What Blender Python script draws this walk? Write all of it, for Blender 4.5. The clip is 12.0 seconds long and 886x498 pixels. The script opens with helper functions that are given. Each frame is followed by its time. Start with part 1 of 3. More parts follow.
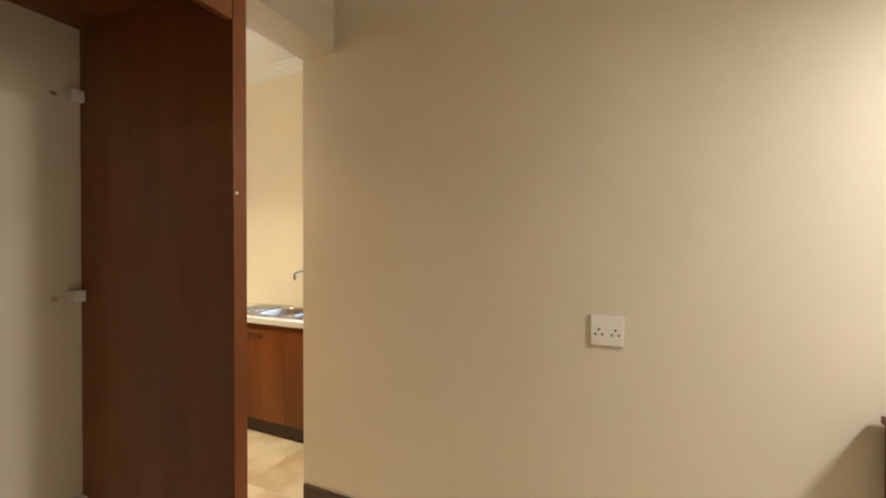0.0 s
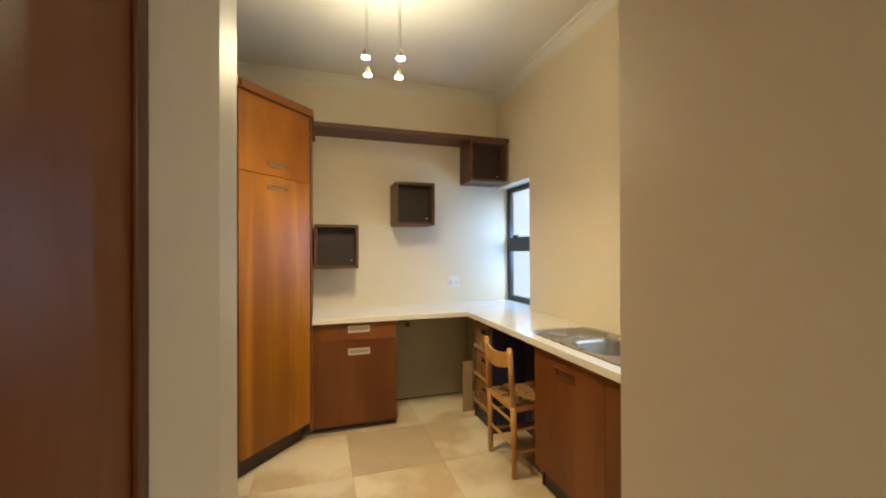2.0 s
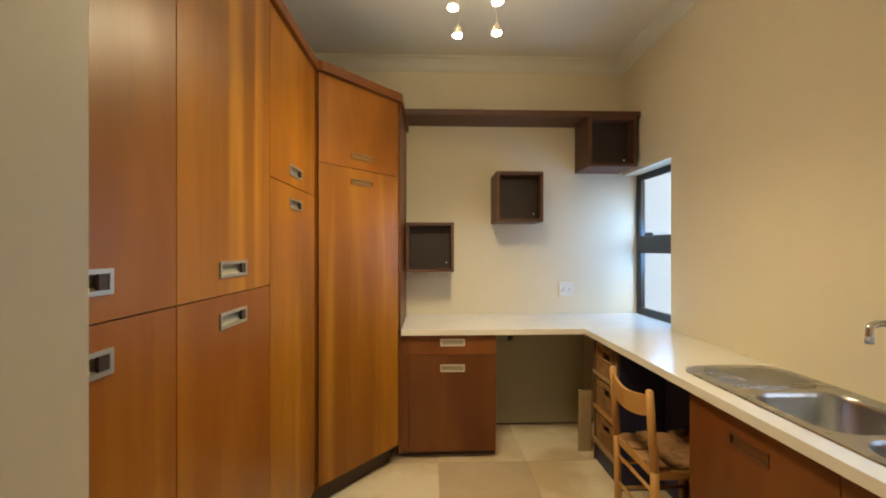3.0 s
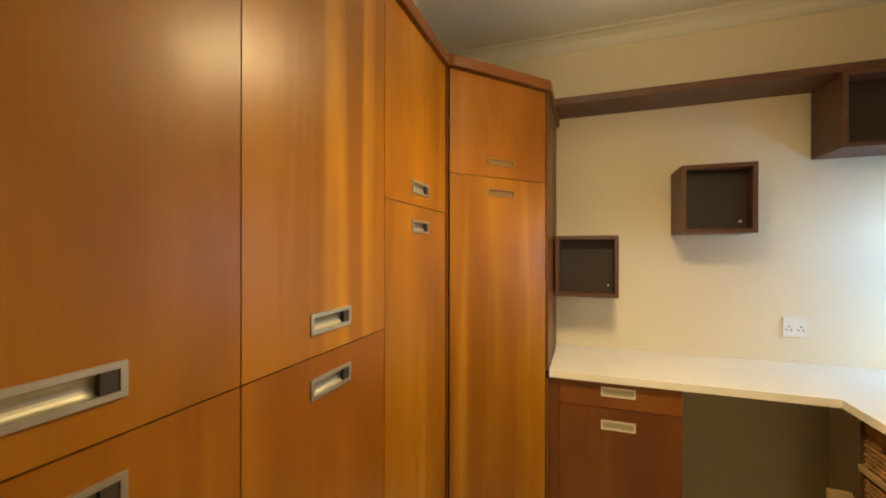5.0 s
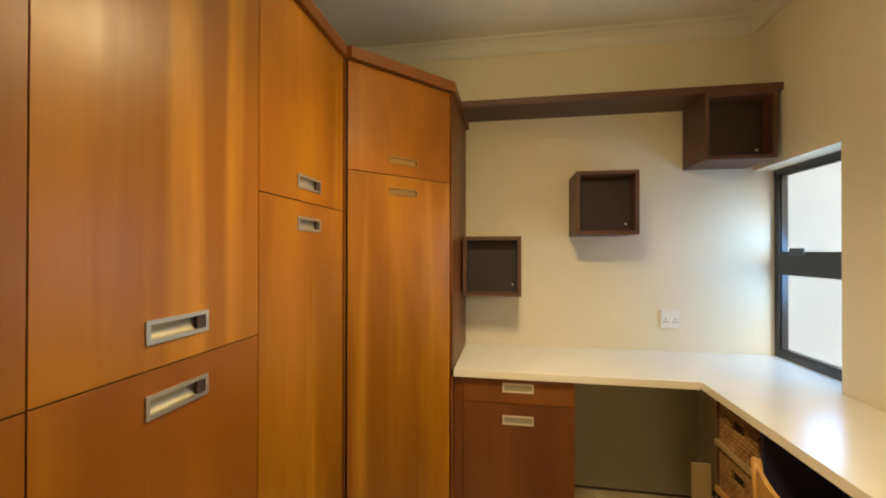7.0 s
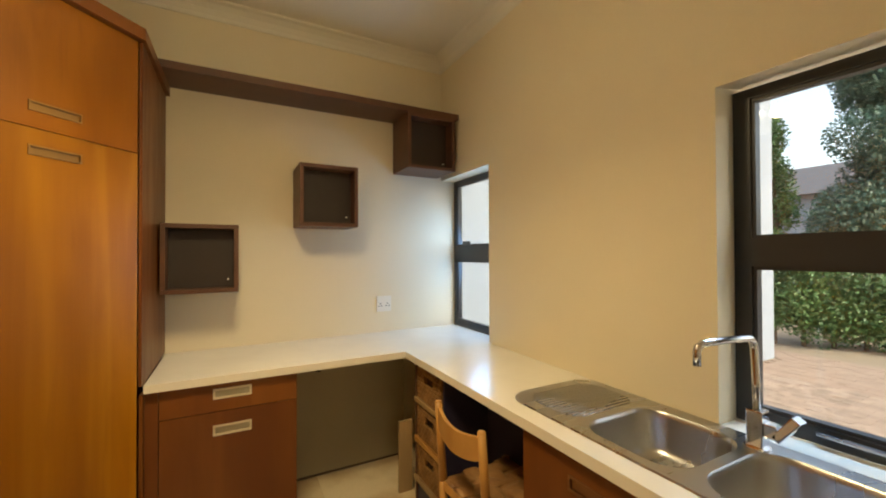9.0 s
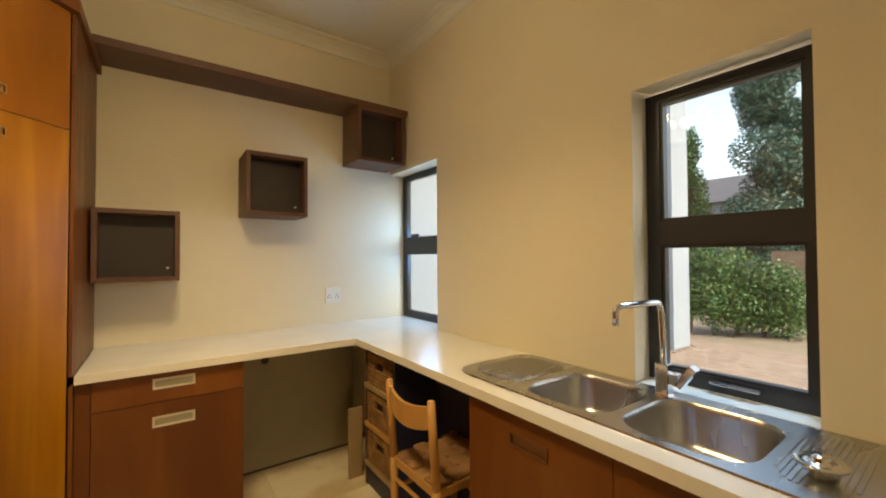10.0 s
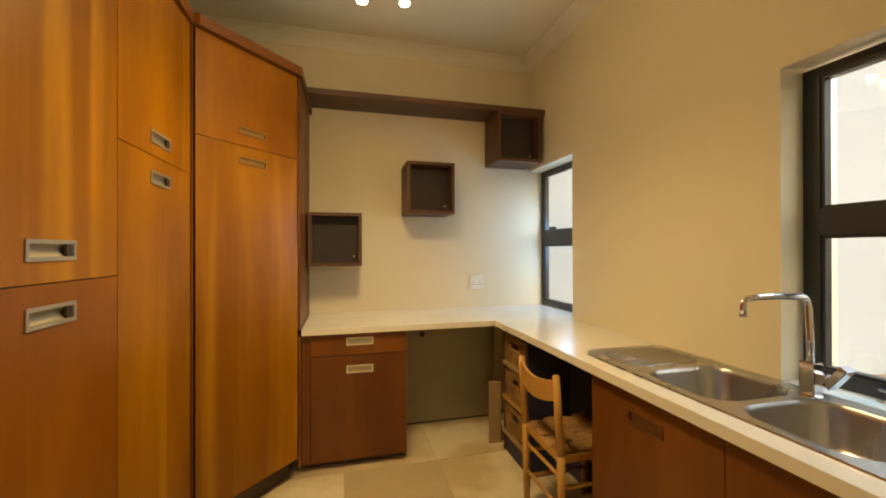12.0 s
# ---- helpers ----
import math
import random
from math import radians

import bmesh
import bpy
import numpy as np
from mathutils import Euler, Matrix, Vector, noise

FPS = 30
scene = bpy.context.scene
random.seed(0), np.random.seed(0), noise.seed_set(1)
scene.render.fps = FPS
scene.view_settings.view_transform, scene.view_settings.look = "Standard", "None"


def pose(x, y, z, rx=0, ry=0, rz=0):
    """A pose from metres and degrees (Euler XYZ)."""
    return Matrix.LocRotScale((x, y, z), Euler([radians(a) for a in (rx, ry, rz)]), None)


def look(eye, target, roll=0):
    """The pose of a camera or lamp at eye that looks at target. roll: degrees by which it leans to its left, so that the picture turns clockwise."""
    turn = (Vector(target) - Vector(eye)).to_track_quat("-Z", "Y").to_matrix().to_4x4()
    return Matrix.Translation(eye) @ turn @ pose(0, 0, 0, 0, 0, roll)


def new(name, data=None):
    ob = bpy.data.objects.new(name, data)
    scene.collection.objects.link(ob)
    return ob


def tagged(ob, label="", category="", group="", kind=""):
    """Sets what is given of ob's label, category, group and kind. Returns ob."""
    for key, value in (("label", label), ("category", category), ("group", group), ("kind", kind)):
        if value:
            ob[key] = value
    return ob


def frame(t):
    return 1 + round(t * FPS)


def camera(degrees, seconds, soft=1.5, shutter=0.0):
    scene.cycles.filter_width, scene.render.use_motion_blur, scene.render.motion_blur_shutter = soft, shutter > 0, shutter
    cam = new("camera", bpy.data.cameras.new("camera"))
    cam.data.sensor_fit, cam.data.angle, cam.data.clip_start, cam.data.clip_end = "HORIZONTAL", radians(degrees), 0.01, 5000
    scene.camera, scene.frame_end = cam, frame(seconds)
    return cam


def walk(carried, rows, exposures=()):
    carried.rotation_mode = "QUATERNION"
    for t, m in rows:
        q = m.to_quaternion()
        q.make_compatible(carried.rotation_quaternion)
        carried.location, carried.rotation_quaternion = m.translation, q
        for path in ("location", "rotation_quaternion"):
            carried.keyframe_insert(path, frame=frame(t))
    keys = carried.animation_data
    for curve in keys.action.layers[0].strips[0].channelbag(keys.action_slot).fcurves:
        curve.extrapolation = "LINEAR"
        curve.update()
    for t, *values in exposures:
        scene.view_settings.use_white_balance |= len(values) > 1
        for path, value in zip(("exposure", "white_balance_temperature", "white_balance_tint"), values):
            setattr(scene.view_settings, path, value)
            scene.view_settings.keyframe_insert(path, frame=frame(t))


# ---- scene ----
cam = camera(97.0, 12.0, soft=2.0)
PATH = [
    (0, (-1.215, -0.128, 1.439), (0.614, 0.682, 1.424), -0.0),
    (0.5, (-0.941, -0.029, 1.433), (0.627, 1.213, 1.434), -0.2),
    (1, (-0.65, 0.122, 1.432), (0.606, 1.678, 1.437), -0.5),
    (1.5, (-0.443, 0.33, 1.434), (0.476, 2.107, 1.436), -0.3),
    (2, (-0.332, 0.575, 1.432), (0.271, 2.482, 1.439), -0.2),
    (2.5, (-0.237, 0.835, 1.455), (0.079, 2.81, 1.452), -0.1),
    (3, (-0.188, 1.054, 1.456), (-0.12, 3.053, 1.455), -0.0),
    (3.5, (-0.228, 1.188, 1.523), (-0.386, 3.182, 1.512), -0.0),
    (5.5, (-0.189, 1.54, 1.576), (-0.906, 3.406, 1.58), 0.1),
    (6, (-0.161, 1.572, 1.566), (-0.834, 3.455, 1.573), 0.1),
    (6.5, (-0.117, 1.585, 1.56), (-0.667, 3.508, 1.572), 0.1),
    (7, (-0.08, 1.559, 1.564), (-0.41, 3.532, 1.575), 0.1),
    (7.5, (-0.061, 1.566, 1.552), (-0.053, 3.566, 1.572), 0.1),
    (9.5, (-0.024, 1.509, 1.452), (1.086, 3.173, 1.483), -0.3),
    (10, (-0.091, 1.465, 1.401), (1.08, 3.085, 1.44), -0.3),
    (10.5, (-0.131, 1.441, 1.375), (1.035, 3.065, 1.398), -0.3),
    (11, (-0.189, 1.393, 1.374), (0.904, 3.068, 1.388), -0.2),
    (11.5, (-0.197, 1.297, 1.403), (0.684, 3.092, 1.405), -0.2),
    (12, (-0.14, 1.188, 1.391), (0.359, 3.125, 1.396), -0.1),
]
walk(cam, [(t, look(eye, target, roll)) for t, eye, target, roll in PATH],
     exposures=[(0.0, 1.9, 5800, 9), (0.5, 1.8, 5800, 9), (1.0, 1.45, 5950, 9), (1.5, 1.24, 6400, 8), (2.0, 1.36, 6300, 9), (3.5, 1.1, 6650, 9),
                (5.5, 1.4, 7700, 9), (7.5, 1.14, 7550, 9), (9.5, 1.04, 7600, 9), (10.5, 1.03, 7600, 9), (11.5, 1.03, 7950, 9), (12.0, 1.03, 9100, 10)])

# ---- world and lights ----
world = bpy.data.worlds.new("sky")
scene.world = world
world.use_nodes = True
wn = world.node_tree
sky = wn.nodes.new("ShaderNodeTexSky")
sky.sky_type, sky.sun_disc = "NISHITA", False
sky.dust_density = 4.0
sky.sun_elevation, sky.sun_rotation = radians(40), radians(178)
haze = wn.nodes.new("ShaderNodeHueSaturation")
haze.inputs["Saturation"].default_value, haze.inputs["Value"].default_value = 0.8, 1.85
wn.links.new(sky.outputs["Color"], haze.inputs["Color"])
wn.links.new(haze.outputs["Color"], wn.nodes["Background"].inputs["Color"])
wn.nodes["Background"].inputs["Strength"].default_value = 0.15


def lamp(name, kind, energy, color, m, **more):
    data = bpy.data.lights.new(name, kind)
    data.energy, data.color = energy, color
    if kind == "SUN":
        data.angle = radians(more["angle"])
    elif kind == "AREA":
        data.shape, data.size = "DISK", more["size"]
    elif kind == "SPOT":
        data.shadow_soft_size, data.spot_size, data.spot_blend = more["radius"], radians(more["cone"]), 1.0
    else:
        data.shadow_soft_size = more["radius"]
    ob = new(name, data)
    ob.matrix_world = m
    return ob


lamp("sun", "SUN", 0.3, (1.0, 0.98, 0.95), look((0, 0, 10), (-0.03, 1.0, 9.15)), angle=12)
SPOTS = [(-0.091, 2.694), (-0.056, 2.907), (0.089, 2.65), (0.125, 2.88)]
SPOT_Z = 2.467
SPOT_WATTS = 10.0
GLOW_WATTS = 4.2
UP_WATTS = 13.0
HALL_WATTS = 14.0
WARM = (1.0, 0.815, 0.47)
for sx, sy in SPOTS:
    lamp("spot_bulb", "SPOT", SPOT_WATTS, WARM, pose(sx, sy, SPOT_Z - 0.03), radius=0.02, cone=153)
# Two extra lamps at the cluster's centre, added to brighten ceiling and walls.
lamp("spot_spill_fill", "POINT", GLOW_WATTS, WARM, pose(0.017, 2.78, SPOT_Z - 0.05), radius=0.035)
lamp("spot_spill_fill_up", "SPOT", UP_WATTS, (1.0, 0.90, 0.66), pose(0.017, 2.78, SPOT_Z + 0.06, 180), radius=0.05, cone=172)
# Added lamp for the hall's unseen source, placed to suit its walls.
lamp("hall_fill", "AREA", HALL_WATTS, (1.0, 0.89, 0.74), pose(-0.18, -1.8, 2.36), size=0.28)
# Area lamps added outside both windows to strengthen the sky's blue light.
lamp("sink_sky_fill", "AREA", 26.0, (0.27, 0.57, 1.0), look((2.05, 2.02, 2.65), (1.15, 2.0, 0.95)), size=0.6)
lamp("window_sky", "AREA", 5.5, (0.16, 0.46, 1.0), look((1.7, 4.03, 1.5), (0.7, 3.95, 1.35)), size=0.6)

# ---- materials ----


def material(name, color, rough=0.5, metal=0.0, vary=0.12, scale=6.0, stretch=(1, 1, 1), fine=60.0, bump=0.05,
             second=None, contrast=0.5, random=0.0, coat=0.0, spec=0.5):
    """Two scales of variation over a base colour, with fine relief."""
    m = bpy.data.materials.new(name)
    m.use_nodes = True
    nt = m.node_tree
    n, l = nt.nodes, nt.links
    b = n["Principled BSDF"]
    tc = n.new("ShaderNodeTexCoord")
    mp = n.new("ShaderNodeMapping")
    mp.inputs["Scale"].default_value = stretch
    l.new(tc.outputs["Object"], mp.inputs["Vector"])
    vec = mp.outputs["Vector"]
    if random:
        info = n.new("ShaderNodeObjectInfo")
        add = n.new("ShaderNodeVectorMath")
        add.operation = "MULTIPLY_ADD"
        comb = n.new("ShaderNodeCombineXYZ")
        for k in "XYZ":
            l.new(info.outputs["Random"], comb.inputs[k])
        add.inputs[1].default_value = (37, 23, 19)
        l.new(comb.outputs[0], add.inputs[0])
        l.new(vec, add.inputs[2])
        vec = add.outputs[0]
    big = n.new("ShaderNodeTexNoise")
    big.inputs["Scale"].default_value, big.inputs["Detail"].default_value = scale, 5
    l.new(vec, big.inputs["Vector"])
    small = n.new("ShaderNodeTexNoise")
    small.inputs["Scale"].default_value, small.inputs["Detail"].default_value = fine, 4
    l.new(vec, small.inputs["Vector"])
    ramp = n.new("ShaderNodeValToRGB")
    ramp.color_ramp.elements[0].position, ramp.color_ramp.elements[1].position = 0.5 - contrast / 2, 0.5 + contrast / 2
    dark = second or [c * (1 - vary * 2) for c in color]
    ramp.color_ramp.elements[0].color, ramp.color_ramp.elements[1].color = (*dark, 1), (*color, 1)
    l.new(big.outputs["Fac"], ramp.inputs["Fac"])
    mix = n.new("ShaderNodeMix")
    mix.data_type, mix.blend_type = "RGBA", "MULTIPLY"
    mix.inputs["Factor"].default_value = min(1.0, vary * 2.5)
    l.new(ramp.outputs["Color"], mix.inputs["A"])
    gray = n.new("ShaderNodeMapRange")
    gray.inputs["To Min"].default_value, gray.inputs["To Max"].default_value = 0.75, 1.2
    l.new(small.outputs["Fac"], gray.inputs["Value"])
    l.new(gray.outputs["Result"], mix.inputs["B"])
    col = mix.outputs["Result"]
    if random:
        hsv = n.new("ShaderNodeHueSaturation")
        mr = n.new("ShaderNodeMapRange")
        mr.inputs["To Min"].default_value, mr.inputs["To Max"].default_value = 1 - random, 1 + random
        l.new(info.outputs["Random"], mr.inputs["Value"])
        l.new(mr.outputs["Result"], hsv.inputs["Value"])
        l.new(col, hsv.inputs["Color"])
        col = hsv.outputs["Color"]
    l.new(col, b.inputs["Base Color"])
    rr = n.new("ShaderNodeMapRange")
    rr.inputs["To Min"].default_value, rr.inputs["To Max"].default_value = max(0.02, rough - 0.06), min(1, rough + 0.08)
    l.new(big.outputs["Fac"], rr.inputs["Value"])
    l.new(rr.outputs["Result"], b.inputs["Roughness"])
    b.inputs["Metallic"].default_value = metal
    b.inputs["Coat Weight"].default_value = coat
    b.inputs["Coat Roughness"].default_value = 0.25
    b.inputs["Specular IOR Level"].default_value = spec
    if bump:
        bp = n.new("ShaderNodeBump")
        bp.inputs["Strength"].default_value, bp.inputs["Distance"].default_value = bump, 0.004
        l.new(small.outputs["Fac"], bp.inputs["Height"])
        l.new(bp.outputs["Normal"], b.inputs["Normal"])
    return m




def veneer(name, base, dark, gold, rough, streak, seed):
    """Flat-sawn veneer: broad tone, irregular golden streaks and fine pores along z; each leaf of veneer differs."""
    m = bpy.data.materials.new(name)
    m.use_nodes = True
    n, l = m.node_tree.nodes, m.node_tree.links
    b = n["Principled BSDF"]
    tc, info, comb, add = (n.new("ShaderNodeTexCoord"), n.new("ShaderNodeObjectInfo"), n.new("ShaderNodeCombineXYZ"), n.new("ShaderNodeVectorMath"))
    for k in "XYZ":
        l.new(info.outputs["Random"], comb.inputs[k])
    add.operation = "MULTIPLY_ADD"
    add.inputs[1].default_value = (31 + seed, 17 + seed, 11)
    l.new(comb.outputs[0], add.inputs[0])
    l.new(tc.outputs["Object"], add.inputs[2])

    def noise(stretch, scale, detail, bend):
        mp, t = n.new("ShaderNodeMapping"), n.new("ShaderNodeTexNoise")
        mp.inputs["Scale"].default_value = stretch
        l.new(add.outputs[0], mp.inputs["Vector"])
        l.new(mp.outputs["Vector"], t.inputs["Vector"])
        t.inputs["Scale"].default_value, t.inputs["Detail"].default_value, t.inputs["Distortion"].default_value = scale, detail, bend
        return t.outputs["Fac"]

    def spread(src, a, c, lo, hi):
        r = n.new("ShaderNodeMapRange")
        r.interpolation_type = "SMOOTHSTEP"
        for key, val in (("From Min", a), ("From Max", c), ("To Min", lo), ("To Max", hi)):
            r.inputs[key].default_value = val
        l.new(src, r.inputs["Value"])
        return r.outputs["Result"]

    def blend(fac, x, y, kind="MIX"):
        q = n.new("ShaderNodeMix")
        q.data_type, q.blend_type = "RGBA", kind
        for key, val in (("Factor", fac), ("A", x), ("B", y)):
            if isinstance(val, (tuple, float)):
                q.inputs[key].default_value = (*val, 1) if isinstance(val, tuple) else val
            else:
                l.new(val, q.inputs[key])
        return q.outputs["Result"]
    broad = noise((1.5, 1.5, 0.35), 1.5, 3, 0.5)
    band = noise((3.6, 3.6, 0.13), 1.5, 2, 1.1)
    fine = noise((60, 60, 1.4), 3.0, 3, 0.2)
    fleck = noise((7, 7, 1.3), 1.7, 3, 0.8)
    col = blend(spread(broad, 0.33, 0.67, 0.0, 1.0), dark, base)
    col = blend(spread(band, 0.5, 0.72, 0.0, streak), col, gold)
    col = blend(spread(fleck, 0.5, 0.75, 0.0, 0.4), col, dark)
    tone = n.new("ShaderNodeHueSaturation")
    l.new(spread(fine, 0.25, 0.75, 0.975, 1.025), tone.inputs["Value"])
    l.new(col, tone.inputs["Color"])
    leaf = n.new("ShaderNodeHueSaturation")
    l.new(spread(info.outputs["Random"], 0.0, 1.0, 0.9, 1.08), leaf.inputs["Value"])
    l.new(tone.outputs["Color"], leaf.inputs["Color"])
    l.new(leaf.outputs["Color"], b.inputs["Base Color"])
    l.new(spread(fleck, 0.2, 0.8, rough - 0.05, rough + 0.07), b.inputs["Roughness"])
    b.inputs["Specular IOR Level"].default_value = 0.34
    b.inputs["Coat Weight"].default_value, b.inputs["Coat Roughness"].default_value = 0.08, 0.25
    bp = n.new("ShaderNodeBump")
    bp.inputs["Strength"].default_value, bp.inputs["Distance"].default_value = 0.012, 0.003
    l.new(fine, bp.inputs["Height"])
    l.new(bp.outputs["Normal"], b.inputs["Normal"])
    return m


WOOD = veneer("cherry_veneer", (0.42, 0.163, 0.011), (0.26, 0.088, 0.006), (0.62, 0.285, 0.028), 0.36, 0.62, 3)
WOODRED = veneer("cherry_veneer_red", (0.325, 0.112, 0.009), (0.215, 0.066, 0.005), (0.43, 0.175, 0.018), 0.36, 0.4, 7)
# Dark cherry of the cornices; on base units, cherry with shade in its colour.
WOODX = veneer("cherry_veneer_dark_shaded", (0.19, 0.062, 0.011), (0.13, 0.037, 0.007), (0.235, 0.083, 0.016), 0.42, 0.4, 5)
WALNUT = material("walnut_box", (0.13, 0.055, 0.028), 0.45, vary=0.16, scale=2, stretch=(0.4, 4, 4), fine=30, bump=0.03,
                  second=(0.075, 0.03, 0.015), random=0.08)
INNER = material("dark_box_lining", (0.035, 0.022, 0.018), 0.5, vary=0.15, scale=3, fine=40, bump=0.02)
PLINTH = material("dark_plinth", (0.06, 0.03, 0.016), 0.45, vary=0.15, scale=4, fine=30, bump=0.03)
BEECH = material("beech", (0.56, 0.31, 0.10), 0.4, vary=0.1, scale=3, stretch=(3, 3, 0.5), fine=50, bump=0.03,
                 second=(0.44, 0.22, 0.06))
PALEWOOD = material("pale_board", (0.42, 0.29, 0.15), 0.55, vary=0.12, scale=3, stretch=(4, 4, 0.4), fine=40)
WALL = material("cream_wall_paint", (0.79, 0.705, 0.53), 0.6, vary=0.045, scale=1.2, fine=140, bump=0.06, contrast=0.7)
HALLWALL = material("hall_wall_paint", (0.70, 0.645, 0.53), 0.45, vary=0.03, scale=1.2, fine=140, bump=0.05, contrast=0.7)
CEIL = material("ceiling_paint", (0.76, 0.735, 0.65), 0.7, vary=0.03, scale=1.0, fine=120, bump=0.05)
OLIVE = material("grey_olive_panel", (0.36, 0.31, 0.20), 0.55, vary=0.07, scale=2.0, fine=80)
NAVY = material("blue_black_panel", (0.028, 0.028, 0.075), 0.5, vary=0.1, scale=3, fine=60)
STONE = material("white_quartz", (0.80, 0.77, 0.70), 0.22, vary=0.025, scale=5, fine=220, bump=0.01)
STEEL = material("brushed_steel", (0.47, 0.475, 0.49), 0.27, metal=1.0, vary=0.02, scale=2, stretch=(1, 3, 1), fine=50, bump=0.0)
CHROME = material("chrome", (0.72, 0.72, 0.73), 0.09, metal=1.0, vary=0.02, scale=3, fine=60, bump=0.0)
NICKEL = material("satin_nickel", (0.54, 0.50, 0.41), 0.4, metal=0.85, vary=0.05, scale=8, fine=80, bump=0.02)
# Pull metals with the wood's brown reflection put into their base colour.
WOODSHEEN = material("metal_with_wood_sheen", (0.40, 0.23, 0.085), 0.42, metal=0.8, vary=0.05, scale=8, fine=80, bump=0.02)
BROWNSHEEN = material("metal_with_brown_sheen", (0.30, 0.16, 0.085), 0.4, metal=0.9, vary=0.08, scale=8, fine=80, bump=0.02)
PALE = material("pale_nickel", (0.74, 0.68, 0.54), 0.5, metal=0.5, vary=0.05, scale=8, fine=80, bump=0.02)
TRAY = material("brushed_tray", (0.46, 0.42, 0.32), 0.5, metal=0.8, vary=0.06, scale=8, fine=80, bump=0.02)
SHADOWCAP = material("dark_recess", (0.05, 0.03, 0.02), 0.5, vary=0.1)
WHITEPLASTIC = material("white_plastic", (0.80, 0.78, 0.73), 0.3, vary=0.02, scale=8, fine=90, bump=0.0)
BLACKHOLE = material("black_hole", (0.02, 0.02, 0.02), 0.6, vary=0.05)
ALU = material("charcoal_aluminium", (0.025, 0.028, 0.033), 0.38, vary=0.08, scale=6, fine=120, bump=0.03)
TILE = material("cream_travertine", (0.80, 0.70, 0.52), 0.3, vary=0.1, scale=2.6, fine=38, bump=0.03,
                second=(0.60, 0.46, 0.28), contrast=0.2, random=0.06)
TILETAN = material("tan_travertine", (0.58, 0.46, 0.31), 0.32, vary=0.08, scale=4, fine=40, bump=0.03,
                   second=(0.5, 0.385, 0.25), random=0.05)
TILEBROWN = material("brown_travertine", (0.33, 0.255, 0.17), 0.32, vary=0.08, scale=4, fine=40, bump=0.03,
                     second=(0.27, 0.2, 0.13), random=0.05)
GROUT = material("grout", (0.5, 0.42, 0.3), 0.8, vary=0.1, scale=10, fine=120)
WICKER = material("wicker", (0.38, 0.21, 0.08), 0.6, vary=0.25, scale=14, fine=70, bump=0.3, second=(0.13, 0.06, 0.02))
RUSH = material("woven_leather", (0.42, 0.23, 0.095), 0.5, vary=0.2, scale=9, fine=50, bump=0.15, second=(0.2, 0.095, 0.04))
# White render with blue skylight put into its base colour.
RENDER = material("skylit_render", (0.26, 0.30, 0.35), 0.8, vary=0.05, scale=1.0, fine=80, bump=0.2)
PAVER = material("clay_paver", (0.34, 0.25, 0.19), 0.8, vary=0.15, scale=5, fine=60, bump=0.15, random=0.15)
SAND = material("paver_joint", (0.30, 0.24, 0.17), 0.9, vary=0.15, scale=3, fine=90)
LEAF = material("leaf", (0.09, 0.20, 0.06), 0.5, vary=0.2, scale=2.5, fine=20, bump=0.0, second=(0.03, 0.065, 0.02))
# Leaf green pulled towards blue to carry the outdoor haze.
BLUELEAF = material("hazy_leaf", (0.07, 0.15, 0.11), 0.5, vary=0.2, scale=1.2, fine=12, bump=0.0, second=(0.03, 0.075, 0.055))
BARK = material("bark", (0.11, 0.075, 0.05), 0.9, vary=0.2, scale=6, fine=40, bump=0.4)
BANKBROWN = material("bank_earth", (0.27, 0.18, 0.12), 0.8, vary=0.15, scale=4, fine=40, random=0.15)
ROOF = material("grey_roof", (0.12, 0.125, 0.14), 0.7, vary=0.12, scale=3, fine=30)
REDWOOD = material("mahogany_red", (0.16, 0.025, 0.018), 0.35, vary=0.15, scale=3, stretch=(3, 3, 0.4), fine=40)

GLASS = bpy.data.materials.new("window_glass")
GLASS.use_nodes = True
gn, gl = GLASS.node_tree.nodes, GLASS.node_tree.links
gn.remove(gn["Principled BSDF"])
gt, gg, gm = (gn.new("ShaderNodeBsdfTransparent"), gn.new("ShaderNodeBsdfGlossy"), gn.new("ShaderNodeMixShader"))
gt.inputs["Color"].default_value = (0.93, 0.96, 0.97, 1)
gg.inputs["Roughness"].default_value = 0.02
gm.inputs[0].default_value = 0.05
gl.new(gt.outputs[0], gm.inputs[1])
gl.new(gg.outputs[0], gm.inputs[2])
gl.new(gm.outputs[0], gn["Material Output"].inputs["Surface"])

BULB = bpy.data.materials.new("bulb_glow")
BULB.use_nodes = True
bb = BULB.node_tree.nodes["Principled BSDF"]
bb.inputs["Emission Color"].default_value = (1.0, 0.85, 0.62, 1)
bb.inputs["Emission Strength"].default_value = 30

# ---- builders ----


def box(bm, x0, x1, y0, y1, z0, z1, bevel=0.0, m=None):
    """A box, with its edges rounded by bevel."""
    made = bmesh.ops.create_cube(bm, size=1.0)["verts"]
    for v in made:
        v.co = Vector((x0 + (v.co.x + 0.5) * (x1 - x0), y0 + (v.co.y + 0.5) * (y1 - y0), z0 + (v.co.z + 0.5) * (z1 - z0)))
    if bevel:
        edges = list({e for v in made for e in v.link_edges})
        made = bmesh.ops.bevel(bm, geom=edges, offset=bevel, segments=2, affect="EDGES", profile=0.7)["verts"]
    if m is not None:
        bmesh.ops.transform(bm, matrix=m, verts=list({v for v in made}))
    return bm


def boxes(*rows, bevel=0.0):
    bm = bmesh.new()
    for r in rows:
        box(bm, *r, bevel=bevel)
    return bm


